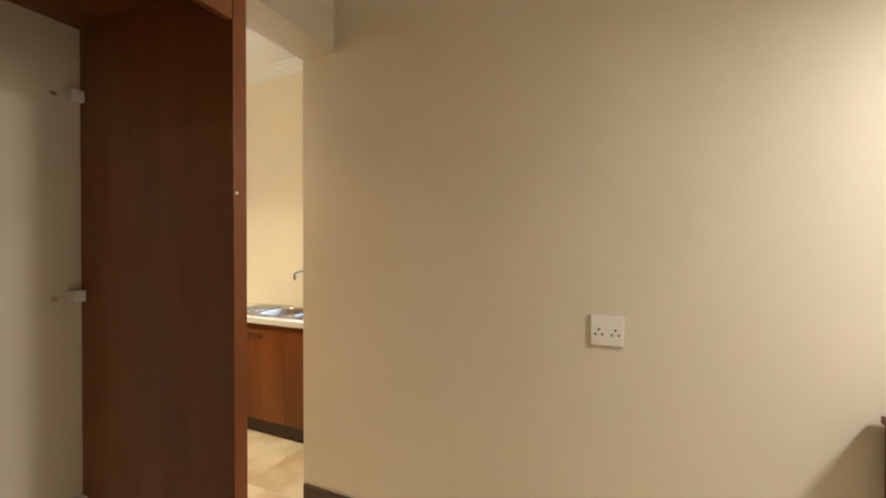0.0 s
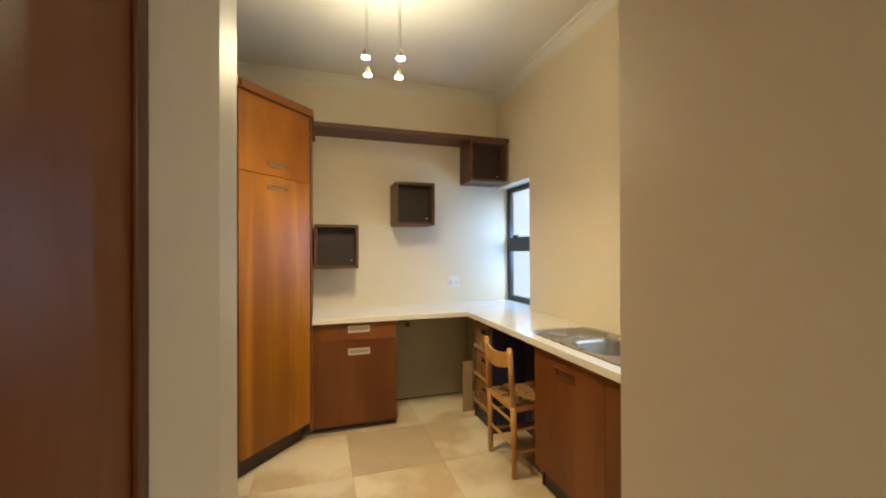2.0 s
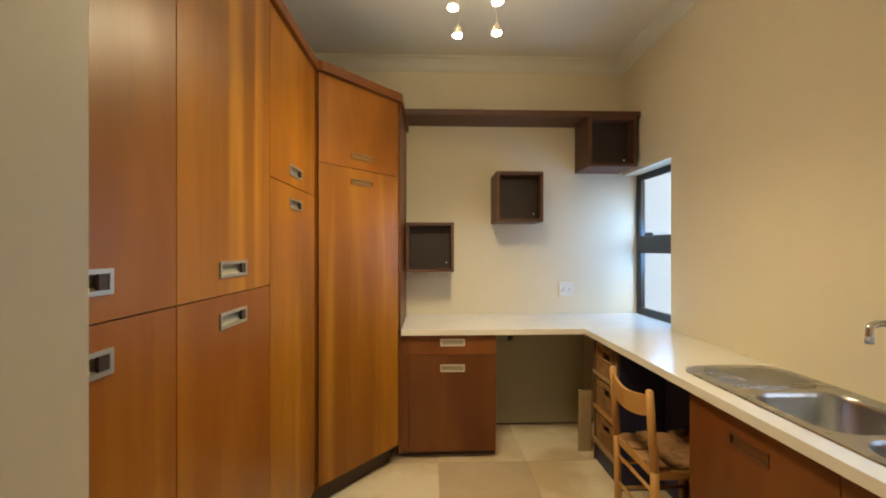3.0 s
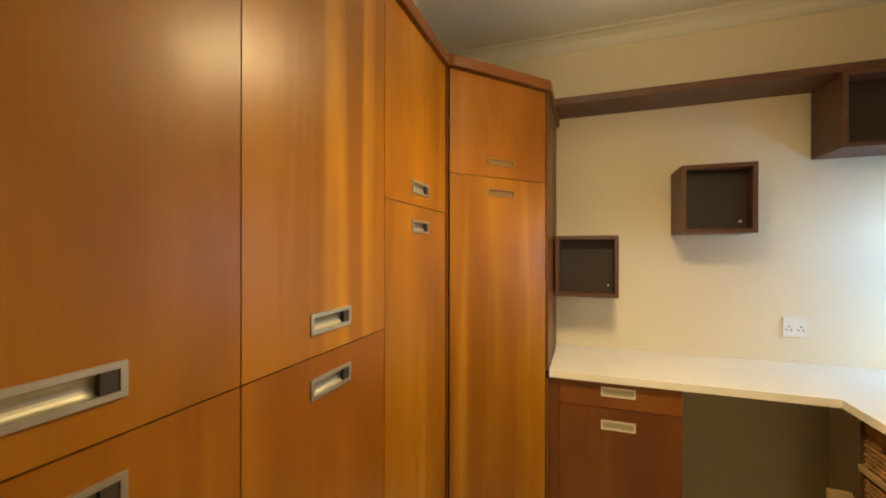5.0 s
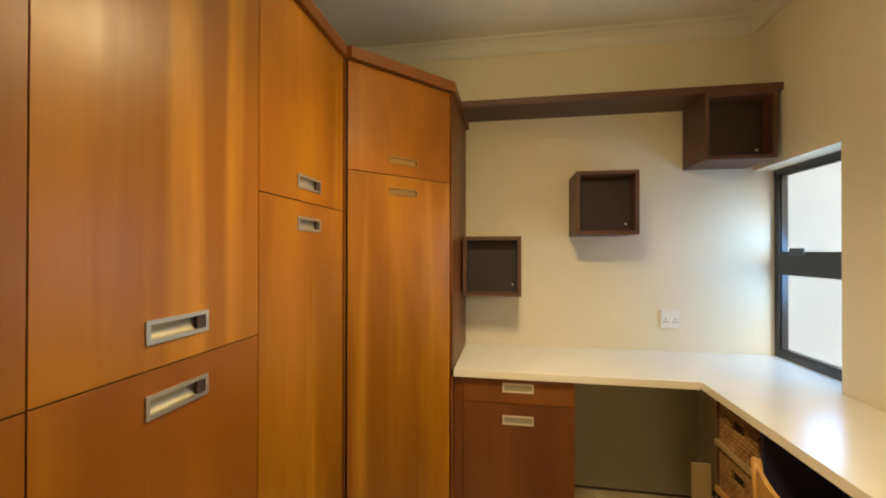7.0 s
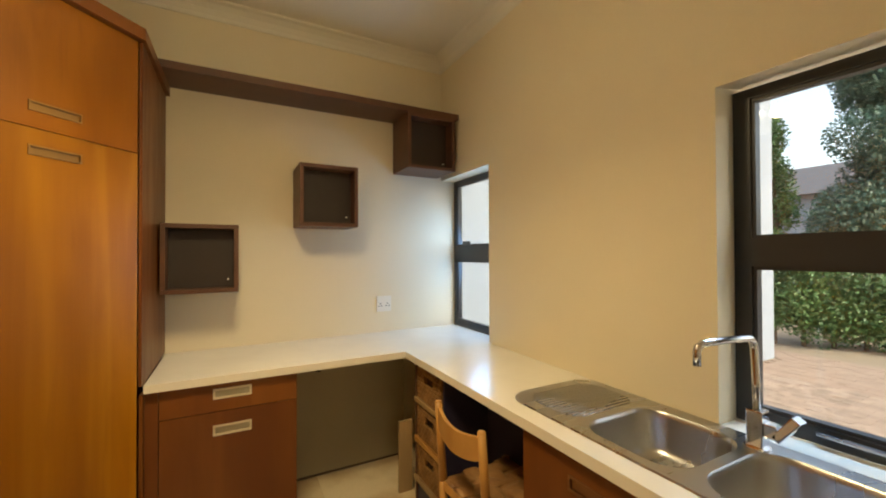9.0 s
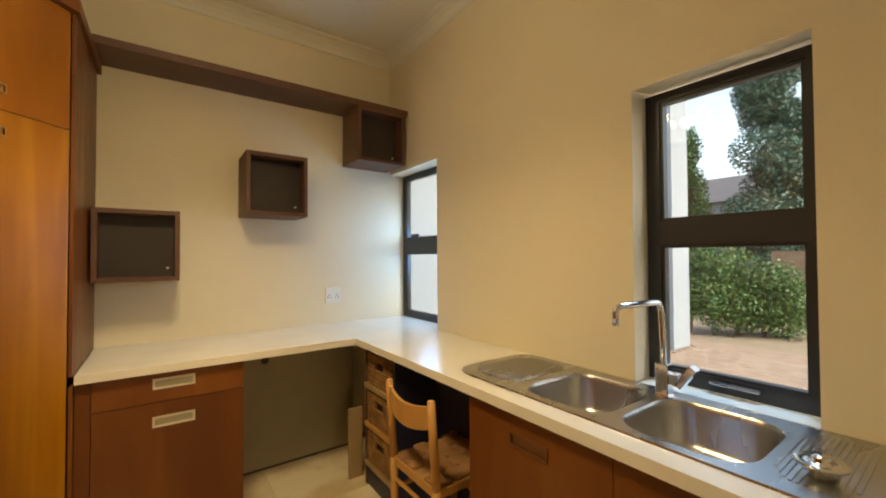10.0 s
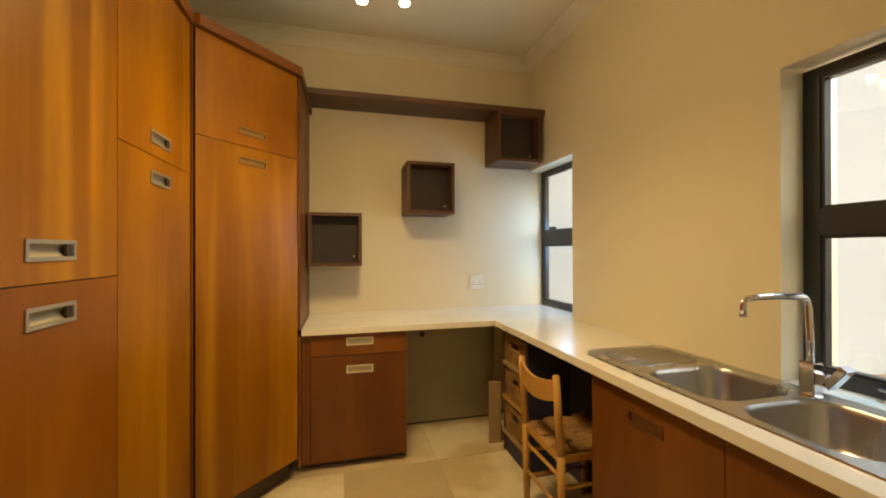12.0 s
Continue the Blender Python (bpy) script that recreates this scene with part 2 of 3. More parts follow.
def prism(bm, plan, z0, z1):
    """An upright block over a plan of corners."""
    low = [bm.verts.new((x, y, z0)) for x, y in plan]
    high = [bm.verts.new((x, y, z1)) for x, y in plan]
    bm.faces.new(low[::-1])
    bm.faces.new(high)
    for i in range(len(plan)):
        j = (i + 1) % len(plan)
        bm.faces.new((low[i], low[j], high[j], high[i]))
    return bm


def rod(bm, a, b, r, r2=None, sides=12):
    a, b = Vector(a), Vector(b)
    d = b - a
    m = Matrix.Translation((a + b) / 2) @ d.to_track_quat("Z", "Y").to_matrix().to_4x4()
    bmesh.ops.create_cone(bm, cap_ends=True, segments=sides, radius1=r, radius2=r if r2 is None else r2, depth=d.length, matrix=m)
    return bm


def tube(bm, points, r, sides=10, flat=1.0):
    """A pipe along points."""
    rings = []
    pts = [Vector(p) for p in points]
    for i, p in enumerate(pts):
        d = (pts[min(i + 1, len(pts) - 1)] - pts[max(i - 1, 0)]).normalized()
        side = d.cross(Vector((0, 1, 0.01))).normalized()
        up = side.cross(d)
        rings.append([bm.verts.new(p + side * r * math.cos(k * math.tau / sides) + up * r * flat * math.sin(k * math.tau / sides))
                      for k in range(sides)])
    for a, b in zip(rings, rings[1:]):
        for k in range(sides):
            bm.faces.new((a[k], a[(k + 1) % sides], b[(k + 1) % sides], b[k]))
    bm.faces.new(rings[0][::-1])
    bm.faces.new(rings[-1])
    return bm


def origin_of(ob):
    p = Vector((0, 0, 0))
    while ob is not None:
        p += ob.location
        ob = ob.parent
    return p


def part(name, bm, mat, parent=None, label="", smooth=False):
    """One mesh object; its geometry is given in world places."""
    me = bpy.data.meshes.new(name)
    bmesh.ops.recalc_face_normals(bm, faces=bm.faces[:])
    bm.to_mesh(me)
    bm.free()
    if parent is not None:
        me.transform(Matrix.Translation(-origin_of(parent)))
    me.materials.append(mat)
    if smooth:
        me.polygons.foreach_set("use_smooth", [True] * len(me.polygons))
    ob = new(name, me)
    ob.parent = parent
    return tagged(ob, label) if label else ob


def thing(name, at, label, category, group="", kind=""):
    ob = new(name)
    ob.location = at
    ob.empty_display_size = 0.05
    return tagged(ob, label, category, group, kind)


def setting(name, bm, mat, label):
    return tagged(part(name, bm, mat), label, name.split("_")[0], kind="structure")


# ---- structure ----
CEIL_Z = 3.06
BACK_Y = 4.39
LEFT_X = -1.43
HALL_X = 0.486
NEAR_Y = 1.488


def right_face(y):
    """The kitchen's window wall runs a little out of square."""
    return 1.44 + 0.019 * max(0.0, y - 2.24)


OUT_X = 1.76
W1 = (3.69, 4.385, 0.9, 2.085)
W2 = (1.748, 2.29, 0.9, 2.066)
EDGE2 = 2.287

ceiling = setting("ceiling", boxes((LEFT_X - 1.2, OUT_X, -2.2, BACK_Y + 0.16, CEIL_Z, CEIL_Z + 0.15)), CEIL, "off-white painted plaster ceiling")
setting("wall_back", boxes((LEFT_X - 0.15, 1.655, BACK_Y, BACK_Y + 0.16, 0, CEIL_Z)), WALL, "cream painted plaster wall above a white counter")
setting("wall_left", boxes((LEFT_X - 0.15, LEFT_X, 1.402, BACK_Y, 0, CEIL_Z)), WALL, "cream plaster wall behind tall cabinets")
bm = bmesh.new()


def wall_piece(y0, y1, z0, z1):
    prism(bm, [(right_face(y0), y0), (OUT_X, y0), (OUT_X, y1), (right_face(y1), y1)], z0, z1)


wall_piece(NEAR_Y, W2[0], 0, CEIL_Z)
head_plan = [(right_face(W2[0]), W2[0]), (OUT_X, W2[0]), (OUT_X, W2[1] + 0.012), (right_face(EDGE2), EDGE2)]
prism(bm, head_plan, 0, W2[2] - 0.04)
prism(bm, head_plan, W2[3] - 0.004, CEIL_Z)
bm.verts.ensure_lookup_table()
for v in bm.verts[-8:-4]:
    if v.co.x > 1.7:
        v.co.z += 0.05
prism(bm, [(right_face(EDGE2), EDGE2), (OUT_X, W2[1] + 0.012), (OUT_X, W1[0]), (right_face(W1[0]), W1[0])], 0, CEIL_Z)
wall_piece(W1[0], BACK_Y, 0, W1[2] - 0.04)
wall_piece(W1[0], BACK_Y, W1[3], CEIL_Z)
setting("wall_right", bm, WALL, "cream painted plaster wall with two window recesses")
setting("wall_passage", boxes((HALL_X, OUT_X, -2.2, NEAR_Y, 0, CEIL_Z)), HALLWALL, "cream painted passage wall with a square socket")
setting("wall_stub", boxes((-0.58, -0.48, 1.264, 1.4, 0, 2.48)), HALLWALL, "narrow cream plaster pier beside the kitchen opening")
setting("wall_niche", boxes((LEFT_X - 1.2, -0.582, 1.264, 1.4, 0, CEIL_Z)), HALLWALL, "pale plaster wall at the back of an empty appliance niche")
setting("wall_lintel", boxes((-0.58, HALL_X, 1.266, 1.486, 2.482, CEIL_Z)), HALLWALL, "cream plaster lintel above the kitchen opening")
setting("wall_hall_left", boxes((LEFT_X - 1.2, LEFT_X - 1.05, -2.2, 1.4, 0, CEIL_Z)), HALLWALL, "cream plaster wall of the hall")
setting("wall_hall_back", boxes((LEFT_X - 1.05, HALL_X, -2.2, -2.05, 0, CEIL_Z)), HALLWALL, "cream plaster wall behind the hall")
bm = bmesh.new()
COVE = [(0.0, 0.095), (0.008, 0.095), (0.014, 0.07), (0.032, 0.04), (0.06, 0.018), (0.088, 0.01), (0.095, 0.0), (0.0, 0.0)]
turns = [((LEFT_X, NEAR_Y), (1, 0)), ((LEFT_X, BACK_Y), (1, -1)), ((right_face(BACK_Y), BACK_Y), (-1, -1)), ((right_face(NEAR_Y), NEAR_Y), (-1, 0))]
rows = [[bm.verts.new((x + sx * (o + 0.001) - sx * 0.002, y + sy * (o + 0.001) - sy * 0.002, CEIL_Z + 0.001 - h)) for o, h in COVE] for (x, y), (sx, sy) in turns]
for ra, rb in zip(rows, rows[1:]):
    for k in range(len(COVE)):
        j = (k + 1) % len(COVE)
        bm.faces.new((ra[k], ra[j], rb[j], rb[k]))
tagged(part("coving", bm, CEIL), "white plaster coving between wall and ceiling", "coving", kind="structure")
setting("baseboard_passage", boxes((HALL_X - 0.014, HALL_X - 0.001, -2.04, NEAR_Y - 0.01, 0, 0.1), bevel=0.003), PLINTH, "dark wooden skirting board along the passage wall")


def window(index, spec, label, catch, x, near, f, bar):
    y0, y1, z0, z1 = spec
    w = tagged(thing("window_%d" % index, (x, (y0 + y1) / 2, z0), label, "window"), kind="structure")
    part("window_frame", boxes((x, x + 0.05, y0, y0 + near, z0, z1), (x, x + 0.05, y1 - f, y1, z0, z1), (x, x + 0.05, y0 + near, y1 - f, z0, z0 + f),
                               (x, x + 0.05, y0 + near, y1 - f, z1 - 0.035, z1), (x, x + 0.05, y0 + near, y1 - f, *bar)), ALU, w)
    for zz in ((z0 + f, bar[0]), (bar[1], z1 - 0.035)):
        part("sash", boxes((x + 0.008, x + 0.04, y0 + near, y0 + near + 0.012, *zz), (x + 0.008, x + 0.04, y1 - f - 0.012, y1 - f, *zz),
                           (x + 0.008, x + 0.04, y0 + near + 0.012, y1 - f - 0.012, zz[0], zz[0] + 0.012),
                           (x + 0.008, x + 0.04, y0 + near + 0.012, y1 - f - 0.012, zz[1] - 0.012, zz[1])), ALU, w)
        p = part("pane", boxes((x + 0.022, x + 0.026, y0 + near + 0.011, y1 - f - 0.011, zz[0] + 0.011, zz[1] - 0.011)), GLASS, w, "clear glass")
        p.visible_shadow = False
    if catch:
        b = bmesh.new()
        rod(b, (x - 0.004, y1 - 0.2, 1.56), (x - 0.03, y1 - 0.2, 1.56), 0.012)
        box(b, x - 0.036, x - 0.024, y1 - 0.30, y1 - 0.19, 1.55, 1.585, 0.004, None)
        part("window_catch", b, ALU, w)
    if catch:
        return w
    b = bmesh.new()
    box(b, x - 0.022, x - 0.004, (y0 + y1) / 2 - 0.09, (y0 + y1) / 2 + 0.06, z0 + 0.032, z0 + 0.042, 0.003)
    part("stay_bar", b, STEEL, w)
    return w


window(1, W1, "narrow charcoal aluminium window in the wall corner", True, 1.6, 0.045, 0.045, (1.432, 1.552))
window(2, (1.722, 2.29, 0.9, 2.062), "charcoal aluminium two-pane window above a sink", False, 1.56, 0.066, 0.053, (1.443, 1.54))

# ---- tall cabinets ----


def pull(parent, m, metal, deep_tray, lining):
    """A recessed pull: rim, coved tray and dark end; m lays its local x, y, z along width, depth and height."""
    # corner pulls are cut slimmer, as reflected wood swallows their lower rim
    w, h, e = (0.083, 0.018, 0.006) if metal == WOODSHEEN else (0.085, 0.0255, 0.0095)
    b = bmesh.new()
    for r in ((-w, w, -0.004, 0.002, h - e, h), (-w, w, -0.004, 0.002, -h, -h + e),
              (-w, -w + e, -0.004, 0.002, -h + e, h - e), (w - e, w, -0.004, 0.002, -h + e, h - e)):
        box(b, *r)
    bmesh.ops.transform(b, matrix=m, verts=b.verts[:])
    rim = part("handle", b, metal, parent, "recessed satin metal pull")
    if not deep_tray:
        b = boxes((-w + e, w - e, 0.004, 0.006, -h + e, h - e), (-w + e, w - e, 0.0005, 0.004, h - e - 0.003, h - e))
        bmesh.ops.transform(b, matrix=m, verts=b.verts[:])
        part("tray", b, lining, rim)
        return
    b = bmesh.new()
    ends = []
    for x in (-w + e, w - e):
        ends.append([b.verts.new(m @ Vector((x, -0.001 + 0.012 * math.sin(math.pi * k / 10), (h - e) * math.cos(math.pi * k / 10)))) for k in range(11)])
    for k in range(10):
        b.faces.new((ends[0][k], ends[0][k + 1], ends[1][k + 1], ends[1][k]))
    b.faces.new(ends[0])
    b.faces.new(ends[1][::-1])
    part("tray", b, lining, rim)
    # Dark block at the tray's right end; the recess's shade is its colour.
    b = box(bmesh.new(), w - e - 0.024, w - e - 0.0005, -0.002, 0.006, -h + e + 0.0005, h - e - 0.0005)
    bmesh.ops.transform(b, matrix=m, verts=b.verts[:])
    part("shaded_end", b, SHADOWCAP, rim)


def slab_with_hole(m, w0, w1, z0, z1, hw0, hw1, hz0, hz1, t=0.02):
    """A door slab in local width, depth, height, cut out for its pull."""
    b = bmesh.new()
    for r in ((w0, hw0, 0, t, z0, z1), (hw1, w1, 0, t, z0, z1), (hw0, hw1, 0, t, z0, hz0), (hw0, hw1, 0, t, hz1, z1)):
        box(b, *r)
    bmesh.ops.remove_doubles(b, verts=b.verts[:], dist=1e-5)
    bmesh.ops.transform(b, matrix=m, verts=b.verts[:])
    return b


def door_with_pull(parent, m, w, z0, z1, hz, mat, name="door", metal=None, deep_tray=True, lining=None):
    """A flat door: m's x runs along its width from its left end, y into the cabinet."""
    g = 0.0018
    c = w / 2
    hole = 0.0145 if metal == WOODSHEEN else 0.021
    d = part(name, slab_with_hole(m, g, w - g, z0 + g, z1 - g, c - 0.08, c + 0.08, hz - hole, hz + hole), mat, parent)
    pull(d, m @ pose(c, 0, hz), metal or NICKEL, deep_tray, lining or TRAY)
    return d


def tall_cabinet(y0, y1, split, up, low, foot, label):
    t = thing("tall_cabinet", (-1.1, (y0 + y1) / 2, 0), label, "cabinet", "tall cherry cabinets")
    m = Matrix(((0, -1, 0, -0.82), (1, 0, 0, y0), (0, 0, 1, 0), (0, 0, 0, 1)))
    part("carcass", boxes((LEFT_X + 0.003, -0.842, y0 + 0.001, y1 - 0.001, 0.12, 2.44)), WOODX, t)
    part("plinth", boxes((LEFT_X + 0.003, -0.875, y0 + 0.001, y1 - 0.001, 0, 0.12)), PLINTH, t)
    door_with_pull(t, m, y1 - y0, split, 2.44, up, WOOD)
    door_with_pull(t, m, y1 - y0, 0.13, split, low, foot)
    part("cornice", boxes((LEFT_X + 0.003, -0.8, y0, y1, 2.442, 2.495), bevel=0.004), WOODX, t, "darker wooden cornice")


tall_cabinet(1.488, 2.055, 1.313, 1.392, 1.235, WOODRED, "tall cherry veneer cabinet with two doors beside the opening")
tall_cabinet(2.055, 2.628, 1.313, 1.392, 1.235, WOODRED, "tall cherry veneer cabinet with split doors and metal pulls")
tall_cabinet(2.628, 3.232, 1.744, 1.816, 1.663, WOOD, "tall cherry veneer cabinet with a high door joint")

# corner cabinet across the angle
A, B = Vector((-0.805, 3.25, 0)), Vector((-0.4, 3.706, 0))
d = (B - A).normalized()
nrm = Vector((-d.y, d.x, 0))
corner = thing("corner_cabinet", (-0.9, 3.9, 0), "angled cherry veneer corner cabinet with a tall door", "cabinet")
mc = Matrix(((d.x, nrm.x, 0, A.x), (d.y, nrm.y, 0, A.y), (0, 0, 1, 0), (0, 0, 0, 1)))
L = (B - A).length
q = nrm * 0.022
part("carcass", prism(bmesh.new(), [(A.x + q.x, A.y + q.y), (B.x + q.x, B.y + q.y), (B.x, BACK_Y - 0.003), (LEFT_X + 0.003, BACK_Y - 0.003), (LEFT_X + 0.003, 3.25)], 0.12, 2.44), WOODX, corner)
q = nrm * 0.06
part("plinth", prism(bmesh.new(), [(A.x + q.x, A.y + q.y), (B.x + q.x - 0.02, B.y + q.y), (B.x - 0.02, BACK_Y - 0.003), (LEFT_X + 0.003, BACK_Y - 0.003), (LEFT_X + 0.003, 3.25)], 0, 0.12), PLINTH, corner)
door_with_pull(corner, mc, L, 1.939, 2.44, 2.017, WOODRED, "door", WOODSHEEN, False, WOODSHEEN)
door_with_pull(corner, mc, L, 0.13, 1.939, 1.861, WOOD, "door", WOODSHEEN, False, WOODSHEEN)
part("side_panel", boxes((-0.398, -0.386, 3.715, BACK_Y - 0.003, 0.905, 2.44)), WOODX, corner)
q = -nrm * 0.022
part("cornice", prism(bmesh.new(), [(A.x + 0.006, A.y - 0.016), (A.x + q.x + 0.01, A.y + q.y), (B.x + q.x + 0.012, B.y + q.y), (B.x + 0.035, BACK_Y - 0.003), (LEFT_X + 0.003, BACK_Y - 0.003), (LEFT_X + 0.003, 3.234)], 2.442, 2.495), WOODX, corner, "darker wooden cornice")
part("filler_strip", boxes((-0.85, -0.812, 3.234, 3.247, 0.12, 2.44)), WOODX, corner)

# ---- drawer unit, counter, under-counter ----
# Base units: WOODX is the tall cabinets' cherry, darkened for shade.
drawers = thing("drawer_unit", (-0.05, 4.0, 0), "cherry base unit, shade in its colour, with a drawer over a door", "cabinet")
DY = 3.77
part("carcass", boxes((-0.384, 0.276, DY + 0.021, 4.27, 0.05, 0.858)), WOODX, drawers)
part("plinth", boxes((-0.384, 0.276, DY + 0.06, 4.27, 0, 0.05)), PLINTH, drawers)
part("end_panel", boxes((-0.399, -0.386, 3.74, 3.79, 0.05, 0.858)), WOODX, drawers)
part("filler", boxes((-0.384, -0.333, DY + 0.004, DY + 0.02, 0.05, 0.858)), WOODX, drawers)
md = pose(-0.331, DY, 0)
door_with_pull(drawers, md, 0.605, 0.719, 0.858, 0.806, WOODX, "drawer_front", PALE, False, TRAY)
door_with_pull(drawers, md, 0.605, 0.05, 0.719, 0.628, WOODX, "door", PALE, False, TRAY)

top = bmesh.new()
Z0, Z1 = 0.862, 0.9
SX0, SX1, SY0, SY1 = 0.995, 1.39, 1.7, 2.6
outline = [(-0.383, 3.74), (0.89, 3.74), (0.89, NEAR_Y + 0.002), (right_face(NEAR_Y) - 0.002, NEAR_Y + 0.002), (right_face(W2[0]) - 0.002, W2[0] + 0.002),
           (1.558, W2[0] + 0.002), (1.558, W2[1] - 0.002), (right_face(EDGE2) - 0.002, EDGE2 - 0.002), (right_face(W1[0]) - 0.002, W1[0] + 0.002),
           (1.598, W1[0] + 0.002), (1.598, BACK_Y - 0.002), (-0.383, BACK_Y - 0.002)]
cut = [(SX0, SY0), (SX1, SY0), (SX1, SY1), (SX0, SY1)]
hem = []
for loop in (outline, cut):
    vs = [top.verts.new((x, y, Z1)) for x, y in loop]
    hem += [top.edges.new((vs[k], vs[(k + 1) % len(vs)])) for k in range(len(vs))]
bmesh.ops.triangle_fill(top, edges=hem, use_beauty=True)
body = bmesh.ops.extrude_face_region(top, geom=top.faces[:])
bmesh.ops.translate(top, vec=(0, 0, Z0 - Z1), verts=[g for g in body["geom"] if isinstance(g, bmesh.types.BMVert)])
worktop = tagged(part("worktop", top, STONE), "continuous white stone worktop turning the corner", "counter")

under = tagged(part("back_panel", boxes((0.28, 1.1, 4.285, BACK_Y - 0.002, 0, 0.86)), OLIVE), "grey-olive panel closing the space under the counter", "panel")
b = rod(bmesh.new(), (0.482, 4.285, 0.715), (0.482, 4.268, 0.715), 0.024, 0.018, sides=16)
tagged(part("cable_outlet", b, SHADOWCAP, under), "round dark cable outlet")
# thin dark line along the panel's foot
part("dark_foot_line", boxes((0.28, 1.1, 4.277, 4.284, 0.001, 0.012)), PLINTH, under)
# Added panel; the knee space's bluish shade is put into its colour.
tagged(part("knee_shade_panel", boxes((1.23, 1.26, 2.693, 3.366, 0, 0.858)), NAVY), "added blue-black panel holding the shade of the knee space", "panel")

sinkcab = thing("sink_cabinet", (1.1, 2.1, 0), "cherry sink cabinet, shade in its colour, with two flat doors", "cabinet")
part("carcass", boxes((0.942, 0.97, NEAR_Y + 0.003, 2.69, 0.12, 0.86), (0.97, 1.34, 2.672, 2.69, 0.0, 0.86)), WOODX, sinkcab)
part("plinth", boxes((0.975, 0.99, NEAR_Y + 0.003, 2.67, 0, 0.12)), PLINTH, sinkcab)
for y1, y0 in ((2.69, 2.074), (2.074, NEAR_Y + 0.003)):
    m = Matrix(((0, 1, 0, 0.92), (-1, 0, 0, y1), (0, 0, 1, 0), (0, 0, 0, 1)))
    door_with_pull(sinkcab, m, y1 - y0, 0.13, 0.86, 0.76, WOODX, "door", BROWNSHEEN, False, BROWNSHEEN)


def rounded(x0, x1, y0, y1, r, n=6):
    pts = []
    for cx, cy, a in ((x1 - r, y1 - r, 0), (x0 + r, y1 - r, 90), (x0 + r, y0 + r, 180), (x1 - r, y0 + r, 270)):
        pts += [(cx + r * math.cos(radians(a + 90 * k / n)), cy + r * math.sin(radians(a + 90 * k / n))) for k in range(n + 1)]
    return pts


def ring(bm, pts, z):
    return [bm.verts.new((x, y, z)) for x, y in pts]


def bridge(bm, a, b):
    for k in range(len(a)):
        j = (k + 1) % len(a)
        bm.faces.new((a[k], a[j], b[j], b[k]))


sink = thing("sink", (1.18, 2.2, 0.9), "double-bowl stainless steel sink with two drainers", "sink")
BOWLS = [(1.006, 1.374, 2.166, 2.512), (1.006, 1.374, 1.79, 2.134)]
ZS = 0.906
b = bmesh.new()
outer = ring(b, rounded(0.972, 1.434, 1.53, 2.862, 0.1), ZS)
edges = [b.edges.new((outer[k], outer[(k + 1) % len(outer)])) for k in range(len(outer))]
for x0, x1, y0, y1 in BOWLS:
    r = ring(b, rounded(x0, x1, y0, y1, 0.095), ZS)
    edges += [b.edges.new((r[k], r[(k + 1) % len(r)])) for k in range(len(r))]
bmesh.ops.triangle_fill(b, edges=edges, use_beauty=True)
low = ring(b, rounded(0.97, 1.436, 1.528, 2.864, 0.102), 0.9005)
bridge(b, outer, low)
part("rim", b, STEEL, sink)
for x0, x1, y0, y1 in BOWLS:
    b = bmesh.new()
    loops = []
    for inset, z, rr in ((0, ZS, 0.095), (0.004, ZS - 0.004, 0.093), (0.008, ZS - 0.02, 0.09), (0.018, 0.78, 0.085), (0.035, 0.755, 0.078), (0.07, 0.748, 0.06), (0.12, 0.745, 0.035)):
        loops.append(ring(b, rounded(x0 + inset, x1 - inset, y0 + inset, y1 - inset, rr), z))
    for p, qq in zip(loops, loops[1:]):
        bridge(b, p, qq)
    b.faces.new(loops[-1])
    bowl = part("bowl", b, STEEL, sink, smooth=True)
    cx, cy = (x0 + x1) / 2, (y0 + y1) / 2
    b = rod(bmesh.new(), (cx, cy, 0.7455), (cx, cy, 0.75), 0.042, 0.038, 24)
    part("drain", b, CHROME, bowl)
for ya, yb, pitch in ((2.55, 2.82, 0.019), (1.62, 1.782, 0.0125)):
    b = bmesh.new()
    k = int((yb - ya) / pitch)
    for i in range(k):
        y = ya + pitch * (i + 0.5)
        shrink = 0.05 * (2 * i / (k - 1) - 1) ** 4
        box(b, 1.03 + shrink, 1.39 - shrink, y - pitch * 0.27, y + pitch * 0.27, ZS - 0.001, ZS + pitch * 0.17, 0.0012)
    part("drainer_ribs", b, STEEL, sink, smooth=False)

tap = thing("mixer_tap", (1.36, 2.14, ZS), "square chrome mixer tap with a swan spout", "tap")
part("body", boxes((1.338, 1.382, 2.118, 2.162, ZS, ZS + 0.115), bevel=0.004), CHROME, tap)
part("base_ring", rod(bmesh.new(), (1.36, 2.14, ZS), (1.36, 2.14, ZS + 0.006), 0.034, sides=24), CHROME, tap)
arc = [(1.36, 2.14, ZS + 0.11), (1.36, 2.142, 1.1), (1.357, 2.144, 1.197)]
arc += [(1.357 - 0.03 + 0.03 * math.cos(a), 2.146, 1.205 + 0.03 * math.sin(a)) for a in (0.3, 0.7, 1.1, 1.57)]
arc += [(1.25, 2.165, 1.236), (1.15, 2.18, 1.232), (1.133, 2.183, 1.224), (1.128, 2.184, 1.21), (1.128, 2.184, 1.172)]
part("spout", tube(bmesh.new(), arc, 0.0105, 12, 1.0), CHROME, tap, smooth=True)
b = bmesh.new()
box(b, 1.34, 1.38, 2.085, 2.118, ZS + 0.045, ZS + 0.085, 0.004)
part("cartridge", b, CHROME, tap)
b = bmesh.new()
